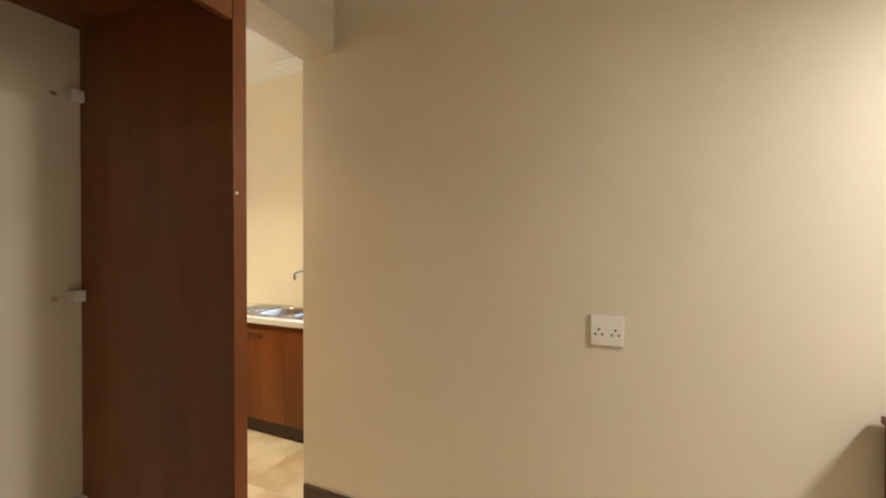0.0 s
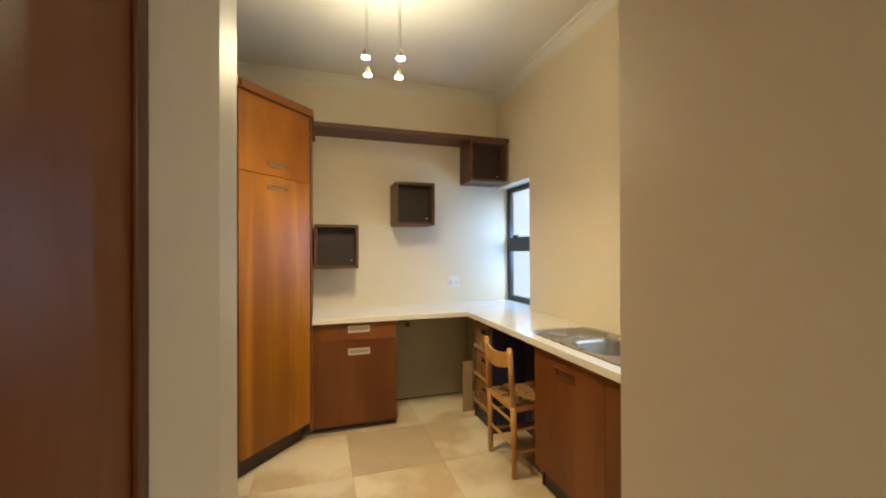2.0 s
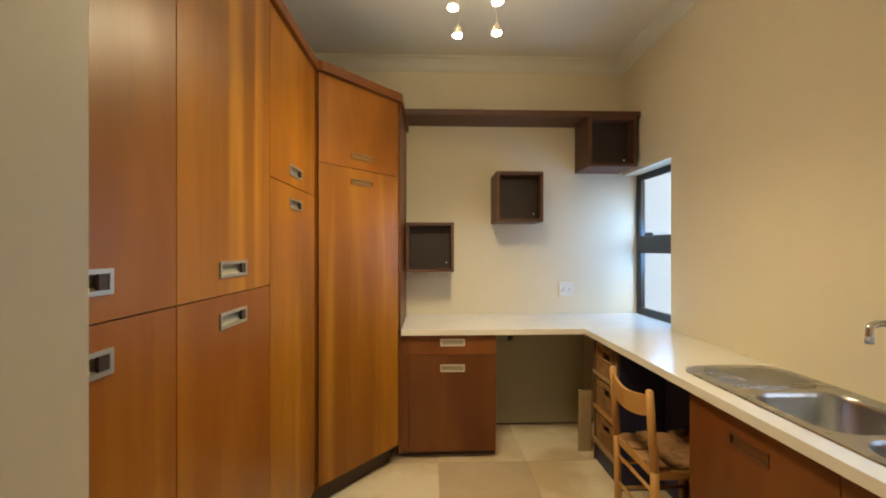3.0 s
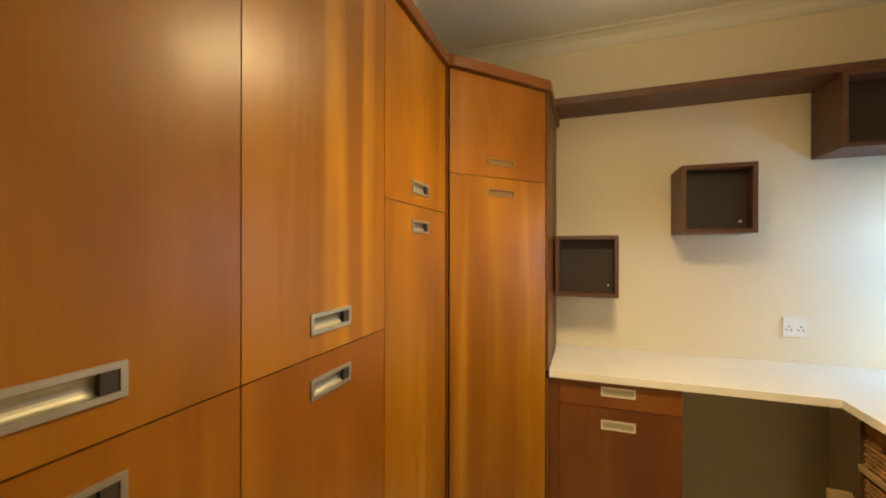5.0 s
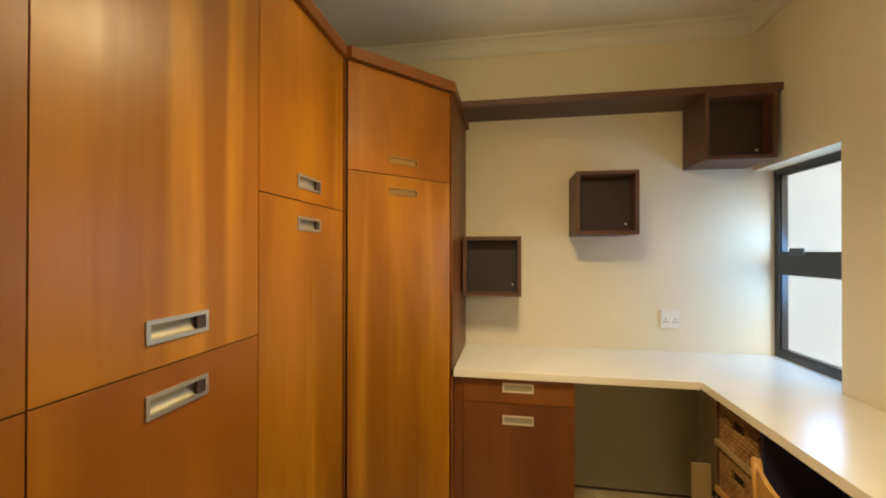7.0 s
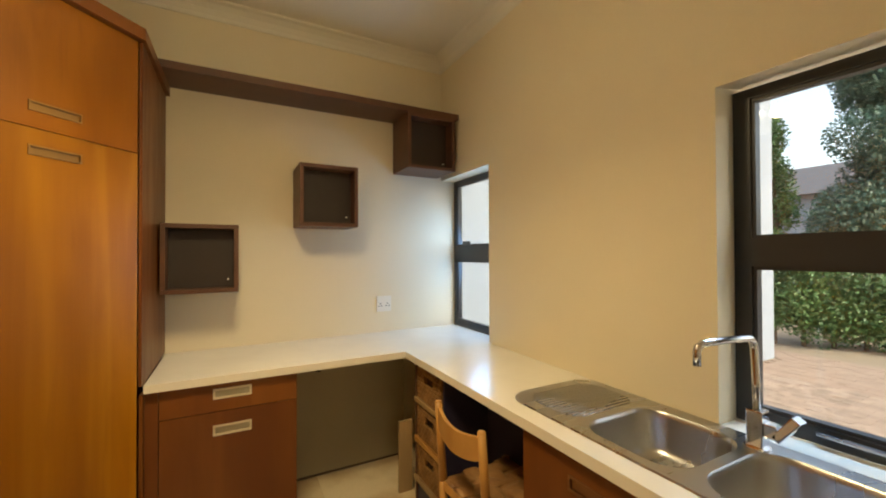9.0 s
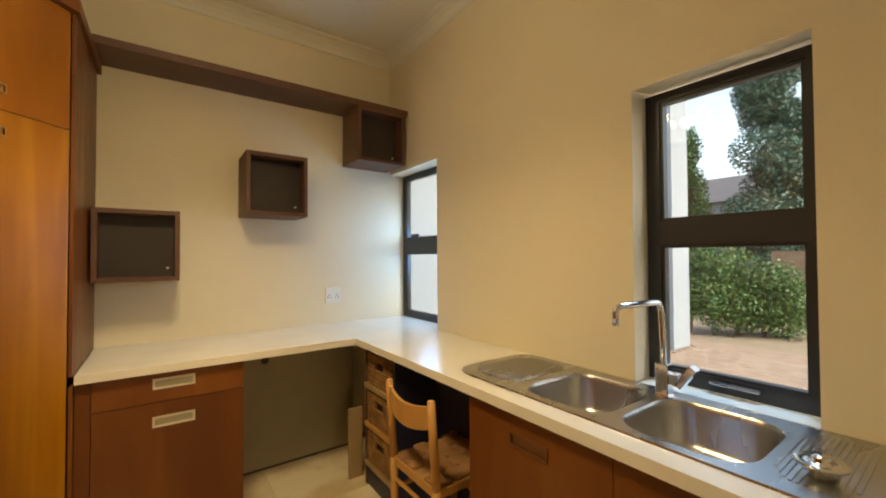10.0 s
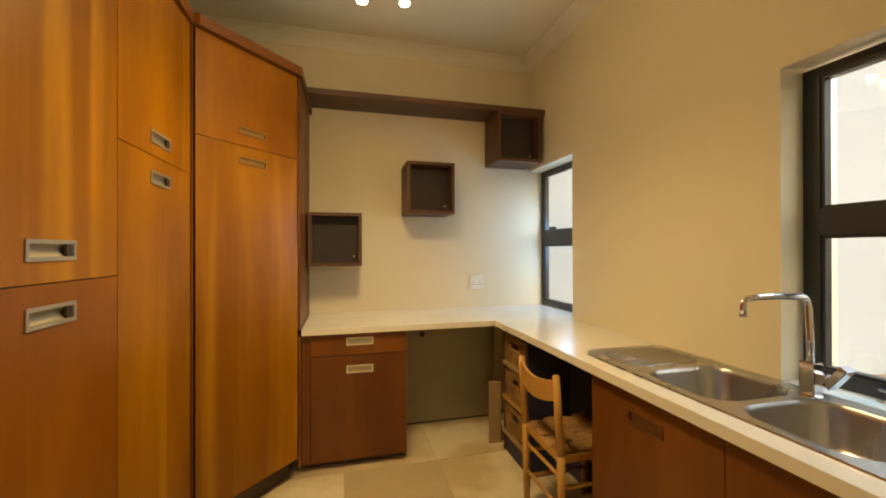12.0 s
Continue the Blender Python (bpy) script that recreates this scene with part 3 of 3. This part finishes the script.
box(b, -0.02, 0.02, -0.014, 0.01, -0.03, 0.058, 0.003)
bmesh.ops.transform(b, matrix=pose(1.36, 2.075, ZS + 0.072, 35, 0, 0), verts=b.verts[:])
part("lever", b, CHROME, tap)

plug = thing("sink_strainer", (1.095, 1.685, ZS), "chrome sink strainer plug lying on the drainer", "plug")
b = bmesh.new()
prof = [(0.028, 0.0), (0.031, 0.016), (0.046, 0.028), (0.048, 0.034), (0.046, 0.037), (0.036, 0.034), (0.014, 0.033), (0.017, 0.042), (0.014, 0.047), (0.005, 0.049)]
rings = [[b.verts.new((1.095 + r * math.cos(k * math.tau / 24), 1.685 + r * math.sin(k * math.tau / 24), ZS + 0.004 + z)) for k in range(24)] for r, z in prof]
for p, qq in zip(rings, rings[1:]):
    bridge(b, p, qq)
b.faces.new(rings[0][::-1])
b.faces.new(rings[-1])
part("strainer_body", b, CHROME, plug, smooth=True)

# ---- wall boxes and shelf ----


def wall_box(x0, x1, z0, z1, label):
    y0, y1, t = 4.085, BACK_Y - 0.002, 0.024
    w = thing("wall_box", ((x0 + x1) / 2, y1, z0), label, "shelf box", "open wall boxes")
    part("top_board", boxes((x0, x1, y0, y1, z1 - t, z1), bevel=0.002), WALNUT, w)
    part("bottom_board", boxes((x0, x1, y0, y1, z0, z0 + t), bevel=0.002), WALNUT, w)
    part("side_board", boxes((x0, x0 + t, y0, y1, z0 + t, z1 - t), bevel=0.002), WALNUT, w)
    part("side_board", boxes((x1 - t, x1, y0, y1, z0 + t, z1 - t), bevel=0.002), WALNUT, w)
    part("back_board", boxes((x0 + t, x1 - t, y0 + 0.1, y0 + 0.115, z0 + t, z1 - t)), INNER, w, "dark lining")
    part("cable_clip", rod(bmesh.new(), (x1 - t - 0.03, y0 + 0.1, z0 + 0.07), (x1 - t - 0.03, y0 + 0.09, z0 + 0.07), 0.006), WHITEPLASTIC, w)


wall_box(-0.372, 0.0, 1.276, 1.66, "low dark walnut open wall box beside the corner cabinet")
wall_box(0.333, 0.7, 1.667, 2.06, "dark walnut open wall box hung alone on the wall")
wall_box(1.06, 1.44, 2.103, 2.496, "dark walnut open wall box under the long shelf")
tagged(part("long_shelf", boxes((-0.383, 1.478, 4.09, BACK_Y - 0.002, 2.498, 2.54), bevel=0.003), WALNUT), "long dark walnut shelf plank high on the wall", "shelf")


def socket(m, w, h, label):
    """A square double socket outlet; m lays x along its width, y out of the wall, z up."""
    s = thing("power_socket", m.translation, label, "socket")

    def piece(name, rows, mat, parent, bev=0.0):
        b = boxes(*rows, bevel=bev)
        bmesh.ops.transform(b, matrix=m, verts=b.verts[:])
        return part(name, b, mat, parent)
    plate = piece("plate", [(-w / 2, w / 2, 0.0, 0.009, -h / 2, h / 2)], WHITEPLASTIC, s, 0.003)
    for cx in (-0.25, 0.25):
        for dx, dz in ((0, 0.02), (-0.1, -0.14), (0.1, -0.14)):
            x, z = (cx + dx) * w, dz * h
            piece("hole", [(x - 0.004, x + 0.004, 0.0088, 0.0096, z - 0.004, z + 0.004)], BLACKHOLE, plate)


socket(Matrix(((-1, 0, 0, 0.982), (0, -1, 0, BACK_Y - 0.001), (0, 0, 1, 1.112), (0, 0, 0, 1))), 0.115, 0.117, "white double wall socket above the worktop")

# ---- chair ----
CX, CY0, CY1 = 0.815, 2.79, 3.145
chair = thing("chair", (1.0, 2.97, 0), "light beech ladder-back chair with a woven leather seat", "chair")
for y in (CY0, CY1):
    b = rod(bmesh.new(), (CX + 0.02, y, 0), (CX + 0.012, y, 0.45), 0.0175, 0.019, 14)
    rod(b, (CX + 0.012, y, 0.45), (CX - 0.012, y, 0.812), 0.019, 0.0165, 14)
    bmesh.ops.create_uvsphere(b, u_segments=14, v_segments=7, radius=0.0165, matrix=Matrix.Translation((CX - 0.012, y, 0.812)) @ Matrix.Diagonal((1, 1, 0.5, 1)))
    part("back_post", b, BEECH, chair, smooth=True)
    part("front_leg", rod(bmesh.new(), (CX + 0.39, y + (0.02 if y == CY1 else -0.02), 0), (CX + 0.385, y + (0.02 if y == CY1 else -0.02), 0.455), 0.017, 0.019, 14), BEECH, chair, smooth=True)
    for z in (0.16, 0.3):
        part("side_rung", rod(bmesh.new(), (CX + 0.016, y, z), (CX + 0.386, y, z), 0.0095), BEECH, chair, smooth=True)
for z, r in ((0.2, 0.0095), (0.345, 0.0095)):
    part("back_rung", rod(bmesh.new(), (CX + 0.015, CY0, z), (CX + 0.015, CY1, z), r), BEECH, chair, smooth=True)
part("front_rung", rod(bmesh.new(), (CX + 0.387, CY0, 0.22), (CX + 0.387, CY1, 0.22), 0.0095), BEECH, chair, smooth=True)
b = bmesh.new()
N = 12
rail = []
for i in range(N + 1):
    u = i / N
    bow = -0.026 * math.sin(math.pi * u)
    y = CY0 + (CY1 - CY0) * u
    top_z, low_z = 0.795 - 0.028 * math.sin(math.pi * u), 0.705 - 0.035 * math.sin(math.pi * u) ** 0.7
    rail.append([b.verts.new((CX + dx + bow, y, z)) for dx, z in ((-0.016, low_z), (0.0, low_z), (-0.002, top_z), (-0.018, top_z))])
for p, qq in zip(rail, rail[1:]):
    bridge(b, p, qq)
b.faces.new(rail[0])
b.faces.new(rail[-1][::-1])
part("backrest", b, BEECH, chair)
part("seat_rail", boxes((CX + 0.004, CX + 0.024, CY0, CY1, 0.415, 0.455), bevel=0.004), BEECH, chair)
part("seat_rail", boxes((CX + 0.375, CX + 0.395, CY0, CY1, 0.415, 0.452), bevel=0.004), BEECH, chair)
for y in (CY0, CY1):
    part("seat_side", boxes((CX + 0.02, CX + 0.385, y - 0.01, y + 0.01, 0.415, 0.45), bevel=0.004), BEECH, chair)
seat = part("seat", boxes((CX + 0.022, CX + 0.378, CY0 + 0.008, CY1 - 0.008, 0.436, 0.45), bevel=0.004), RUSH, chair, "woven brown leather straps")


def strap(points, across, width):
    """A soft leather strap along points, thick in the middle and rolled at its edges."""
    b = bmesh.new()
    rows = []
    for p in points:
        p = Vector(p)
        rows.append([b.verts.new(p + across * width * u + Vector((0, 0, z))) for u, z in
                     ((-0.5, -0.003), (-0.46, 0.004), (-0.2, 0.007), (0.2, 0.007), (0.46, 0.004), (0.5, -0.003), (0.0, -0.004))])
    for p, qq in zip(rows, rows[1:]):
        bridge(b, p, qq)
    b.faces.new(rows[0])
    b.faces.new(rows[-1][::-1])
    return b


rng = random.Random(12)
for i in range(4):
    y = CY0 + 0.048 + i * 0.086
    pts = [(CX + 0.008 + k * 0.0188, y + rng.uniform(-0.002, 0.002), 0.457 - 0.006 * math.sin(math.pi * k / 20) + 0.0045 * math.cos(math.pi * (k / 5 + i))) for k in range(21)]
    part("strap", strap(pts, Vector((0, 1, 0)), 0.078), RUSH, seat, smooth=True)
for i in range(4):
    x = CX + 0.062 + i * 0.09
    pts = [(x + rng.uniform(-0.002, 0.002), CY0 + 0.002 + k * 0.0176, 0.457 - 0.006 * math.sin(math.pi * k / 20) - 0.0045 * math.cos(math.pi * (k / 5 + i))) for k in range(21)]
    part("strap", strap(pts, Vector((1, 0, 0)), 0.078), RUSH, seat, smooth=True)

# ---- wicker drawer tower and board ----
tower = thing("wicker_drawers", (1.15, 3.56, 0), "dark drawer tower with wicker baskets and wooden runners", "drawers")
TX, TY0, TY1 = 0.955, 3.385, 3.73
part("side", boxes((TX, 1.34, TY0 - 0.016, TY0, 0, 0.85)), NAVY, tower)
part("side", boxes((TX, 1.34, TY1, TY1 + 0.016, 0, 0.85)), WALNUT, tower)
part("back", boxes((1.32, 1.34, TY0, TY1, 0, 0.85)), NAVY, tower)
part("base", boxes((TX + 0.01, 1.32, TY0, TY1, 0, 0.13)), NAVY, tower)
for i, z in enumerate((0.15, 0.385, 0.62)):
    # Dark core behind the strands; the basket's inner shade is its colour.
    bk = part("basket", boxes((TX + 0.02, 1.3, TY0 + 0.015, TY1 - 0.015, z + 0.01, z + 0.19)), SHADOWCAP, tower, "woven brown wicker around a dark core")
    for r in range(9):
        zz = z + 0.02 + r * 0.0205
        pts = [(TX + 0.004 + 0.004 * ((k + r) % 2), TY0 + 0.02 + (TY1 - TY0 - 0.04) * k / 18, zz) for k in range(19)]
        for run in ((pts[:7], pts[12:]) if 5 <= r <= 6 else (pts,)):
            part("strand", tube(bmesh.new(), run, 0.0105, 6), WICKER, bk)
    part("runner", boxes((TX - 0.012, TX + 0.012, TY0 - 0.005, TY1 + 0.01, z - 0.022, z + 0.006), bevel=0.004), BEECH if i == 1 else PALEWOOD, tower, "wooden runner")
b = box(bmesh.new(), 0.885, 0.975, 3.835, 3.853, 0, 0.44, 0.003)
tagged(part("loose_board", b, PALEWOOD), "pale loose wooden board standing under the worktop", "board")
tagged(part("cable_tray", boxes((1.0, 1.3, 2.72, 2.86, 0.0, 0.018), bevel=0.004), WHITEPLASTIC), "flat white plastic strip on the floor under the chair", "strip")

# ---- ceiling spot fixture ----
spot = thing("spotlight_cluster", (0.017, 2.78, CEIL_Z), "ceiling light with four small lit spots", "lamp")
part("rose", rod(bmesh.new(), (0.017, 2.78, CEIL_Z - 0.025), (0.017, 2.78, CEIL_Z), 0.06, sides=24), NICKEL, spot)
for sx, sy in SPOTS:
    part("cable", rod(bmesh.new(), (sx, sy, SPOT_Z + 0.03), (sx, sy, CEIL_Z), 0.0018, sides=6), NICKEL, spot)
    head = part("spot_head", rod(bmesh.new(), (sx, sy, SPOT_Z), (sx, sy, SPOT_Z + 0.04), 0.025, 0.012, 16), NICKEL, spot)
    o = part("bulb", rod(bmesh.new(), (sx, sy, SPOT_Z - 0.004), (sx, sy, SPOT_Z - 0.0005), 0.022, 0.022, 16), BULB, head)
    o.visible_shadow = False

# ---- hall: appliance niche, socket, chest ----
niche = thing("appliance_housing", (-0.9, 1.0, 0), "empty dark cherry appliance housing with a deep side panel", "cabinet")
part("side_panel", boxes((-0.614, -0.581, 0.64, 1.262, 0, 2.45), bevel=0.002), WOODX, niche)
part("top_panel", boxes((-1.45, -0.615, 0.66, 1.262, 2.05, 2.075)), WOODX, niche)
part("front_board", boxes((-1.45, -0.615, 0.642, 0.659, 1.935, 2.45)), WOODX, niche)
part("side_panel", boxes((-1.478, -1.451, 0.64, 1.262, 0, 2.45), bevel=0.002), WOODX, niche)
part("scribe_strip", boxes((-0.58, -0.573, 1.225, 1.262, 0, 2.45), bevel=0.002), WOODX, niche)
for z in (1.855, 1.3, 0.72):
    part("wall_clip", boxes((-0.645, -0.616, 1.23, 1.262, z - 0.016, z + 0.016), bevel=0.004), WHITEPLASTIC, niche, "small white plastic clip")
    part("screw", rod(bmesh.new(), (-0.672, 1.263, z - 0.004), (-0.672, 1.257, z - 0.004), 0.006), NICKEL, niche)

part("screw_cap", rod(bmesh.new(), (-0.607, 0.6405, 1.556), (-0.607, 0.6385, 1.556), 0.003), WHITEPLASTIC, niche, "small pale screw cap")
socket(Matrix(((0, -1, 0, HALL_X - 0.001), (1, 0, 0, -0.094), (0, 0, 1, 1.102), (0, 0, 0, 1))), 0.122, 0.12, "white double wall socket on the passage wall")
chest = thing("chest", (0.3, -1.2, 0), "dark red-brown wooden chest against the passage wall", "chest")
part("body", boxes((0.36, HALL_X - 0.016, -1.6, -0.9, 0.04, 0.88), bevel=0.006), REDWOOD, chest)
part("plinth", boxes((0.37, HALL_X - 0.016, -1.58, -0.92, 0.0, 0.04)), PLINTH, chest)
part("lid", boxes((0.355, HALL_X - 0.016, -1.62, -0.89, 0.88, 0.905), bevel=0.005), REDWOOD, chest)
# Pendant shade and cord are invented to carry the unseen hall lamp.
added_pendant = thing("unseen_hall_pendant", (-0.18, -1.8, CEIL_Z), "added white pendant shade and cord, unseen, over the hall lamp", "lamp")
part("cord", rod(bmesh.new(), (-0.18, -1.8, 2.5), (-0.18, -1.8, CEIL_Z), 0.004, sides=8), WHITEPLASTIC, added_pendant)
part("shade", rod(bmesh.new(), (-0.18, -1.8, 2.375), (-0.18, -1.8, 2.5), 0.17, 0.05, 32), WHITEPLASTIC, added_pendant)

# ---- outside ----
OZ = -0.3
setting("ground", boxes((-200, 400, -200, 200, OZ - 0.3, OZ - 0.02)), SAND, "sandy ground with clay paving")
EDGE_X = 8.1
wing = thing("house_wing", (4.5, 4.9, OZ - 0.02), "white rendered wing of the house with a corner pilaster", "house", kind="structure")
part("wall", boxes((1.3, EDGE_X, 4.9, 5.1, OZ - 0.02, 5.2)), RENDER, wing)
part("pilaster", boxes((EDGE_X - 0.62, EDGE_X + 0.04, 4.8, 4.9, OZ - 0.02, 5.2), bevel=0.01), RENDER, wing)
part("roof", boxes((OUT_X, EDGE_X + 0.5, 4.7, 5.6, 5.2, 5.32)), ROOF, wing)


def foliage(bm, rng, spots, count, size):
    """Many small folded leaf clumps scattered about spots."""
    for _ in range(count):
        cx, cy, cz, r, h = spots[int(rng.random() * len(spots))]
        u = Vector((rng.gauss(0, 1), rng.gauss(0, 1), rng.gauss(0, 1))).normalized() * (rng.random() ** 0.4)
        p = Vector((cx + u.x * r, cy + u.y * r, cz + u.z * h))
        a = Vector((rng.gauss(0, 1), rng.gauss(0, 1), rng.gauss(0, 0.6))).normalized() * size * rng.uniform(0.6, 1.4)
        c = a.cross(Vector((rng.gauss(0, 1), rng.gauss(0, 1), rng.gauss(0, 1)))).normalized() * size * rng.uniform(0.3, 0.6)
        v = [bm.verts.new(p + k) for k in (-a, c, a, -c)]
        bm.faces.new((v[0], v[1], v[2]))
        bm.faces.new((v[0], v[2], v[3]))
    return bm


def leafy(name, bm, mat, parent, label=""):
    return part(name, bm, mat, parent, label)


rng = random.Random(4)
hedge = thing("hedge", (10.0, 4.9, OZ), "dense dark green clipped shrub beside the paving", "shrub")
spots = [(9.4 + 0.25 * i + rng.uniform(-0.1, 0.1), 5.3 - 0.36 * i + rng.uniform(-0.2, 0.2), OZ + rng.uniform(0.35, 1.85 - 0.16 * i), 0.55, 0.45) for i in range(5) for _ in range(6)]
leafy("crown", foliage(bmesh.new(), rng, spots, 26000, 0.04), LEAF, hedge)
b = bmesh.new()
for i in range(6):
    rod(b, (9.4 + 0.25 * i, 5.3 - 0.36 * i, OZ - 0.02), (9.4 + 0.25 * i + 0.1, 5.3 - 0.36 * i, OZ + 1.2), 0.04, 0.015, 7)
part("stems", b, BARK, hedge)


def tree(x, y, height, spread, base, count, size, mat, seed, label):
    r = random.Random(seed)
    t = thing("tree", (x, y, OZ), label, "tree")
    b = rod(bmesh.new(), (x, y, OZ - 0.02), (x, y, OZ + height * 0.8), 0.03 * height, 0.006 * height, 9)
    clumps = []
    for i in range(26):
        f = i / 25
        z = OZ + base + (height - base) * f
        w = spread * (1 - 0.75 * f) * r.uniform(0.65, 1.1)
        a = r.uniform(0, math.tau)
        px, py = x + w * 0.6 * math.cos(a), y + w * 0.6 * math.sin(a)
        rod(b, (x, y, z - 0.3), (px, py, z), 0.008 * height, 0.003 * height, 6)
        clumps.append((px, py, z, 0.25 * spread + 0.25 * w, 0.1 * height))
    part("trunk", b, BARK, t)
    leafy("crown", foliage(bmesh.new(), r, clumps, count, size), mat, t)


tree(17.0, 5.5, 8.7, 2.5, 1.2, 60000, 0.065, BLUELEAF, 3, "tall dense dark green tree behind a hedge")
tree(15.5, 7.7, 5.9, 0.95, 1.2, 9000, 0.06, LEAF, 9, "slender green tree beside the white house wing")
house = thing("far_house", (27.0, 11.0, OZ), "distant low house with a grey pitched roof", "house")
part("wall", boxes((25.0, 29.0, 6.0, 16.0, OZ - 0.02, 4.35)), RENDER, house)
b = bmesh.new()
for yy in (5.5, 16.5):
    b.verts.new((24.4, yy, 4.3)), b.verts.new((29.6, yy, 4.3)), b.verts.new((27.0, yy, 6.0))
b.verts.ensure_lookup_table()
v = b.verts[:]
for f in ((0, 1, 2), (3, 5, 4), (0, 2, 5, 3), (1, 4, 5, 2), (0, 3, 4, 1)):
    b.faces.new([v[i] for i in f])
part("roof", b, ROOF, house)
for yy in (8.5, 10.3):
    part("window", boxes((24.96, 24.999, yy, yy + 1.1, 1.2, 2.3)), ALU, house)
# Plain slab added for the brown earth seen beyond the hedge.
garden = tagged(part("garden_wall", boxes((13.5, 13.75, -3.0, 4.9, OZ - 0.02, 1.5)), BANKBROWN), "upright brown slab standing for an earth bank", "wall", kind="structure")

# ---- pieces: floor tiles, pavers ----
floor = setting("floor", boxes((LEFT_X - 1.2, OUT_X, -2.2, BACK_Y + 0.16, -0.099, -0.006)), GROUT, "stone tile floor in cream and tan squares")


def tile_mesh(mat):
    b = box(bmesh.new(), -0.2992, 0.2992, -0.2992, 0.2992, -0.012, 0.0, 0.0015)
    me = bpy.data.meshes.new("tile")
    bmesh.ops.recalc_face_normals(b, faces=b.faces[:])
    b.to_mesh(me)
    b.free()
    me.materials.append(mat)
    return me


TM = [tile_mesh(TILE), tile_mesh(TILETAN), tile_mesh(TILEBROWN)]
TONE = {(0, 0): 1, (0, -2): 2, (-2, -1): 1, (1, -5): 1, (-1, -5): 1, (-1, 1): 1}
for i in range(-4, 3):
    for j in range(-9, 2):
        cx, cy = 0.17 + 0.6 * i, 3.42 + 0.6 * j
        ob = new("tile", TM[TONE.get((i, j), 0)])
        ob.parent, ob.location = floor, (cx, cy, 0)

pb = box(bmesh.new(), -0.098, 0.098, -0.048, 0.048, -0.03, 0.0, 0.004)
pm = bpy.data.meshes.new("paver")
bmesh.ops.recalc_face_normals(pb, faces=pb.faces[:])
pb.to_mesh(pm)
pb.free()
pm.materials.append(PAVER)
pav = thing("paving", (6.0, 3.0, OZ), "clay brick paving in running bond outside the window", "pavement", kind="structure")
rng = random.Random(8)
rest = bmesh.new()
for i in range(52):
    for j in range(54):
        x, y = 3.6 + 0.1 * i, -0.85 + 0.2 * j + (0.1 if i % 2 else 0)
        if y > 4.7 and x < EDGE_X + 0.1:
            continue
        z = OZ + rng.uniform(-0.003, 0.002)
        if 5.2 < x < 7.0 and 2.6 < y < 4.3:
            ob = new("paver", pm)
            ob.parent, ob.matrix_basis = pav, pose(x - 6.0, y - 3.0, z - OZ, 0, 0, 90)
        else:
            box(rest, x - 0.048, x + 0.048, y - 0.098, y + 0.098, z - 0.03, z)
tagged(part("far_pavers", rest, PAVER, pav), kind="stuff")
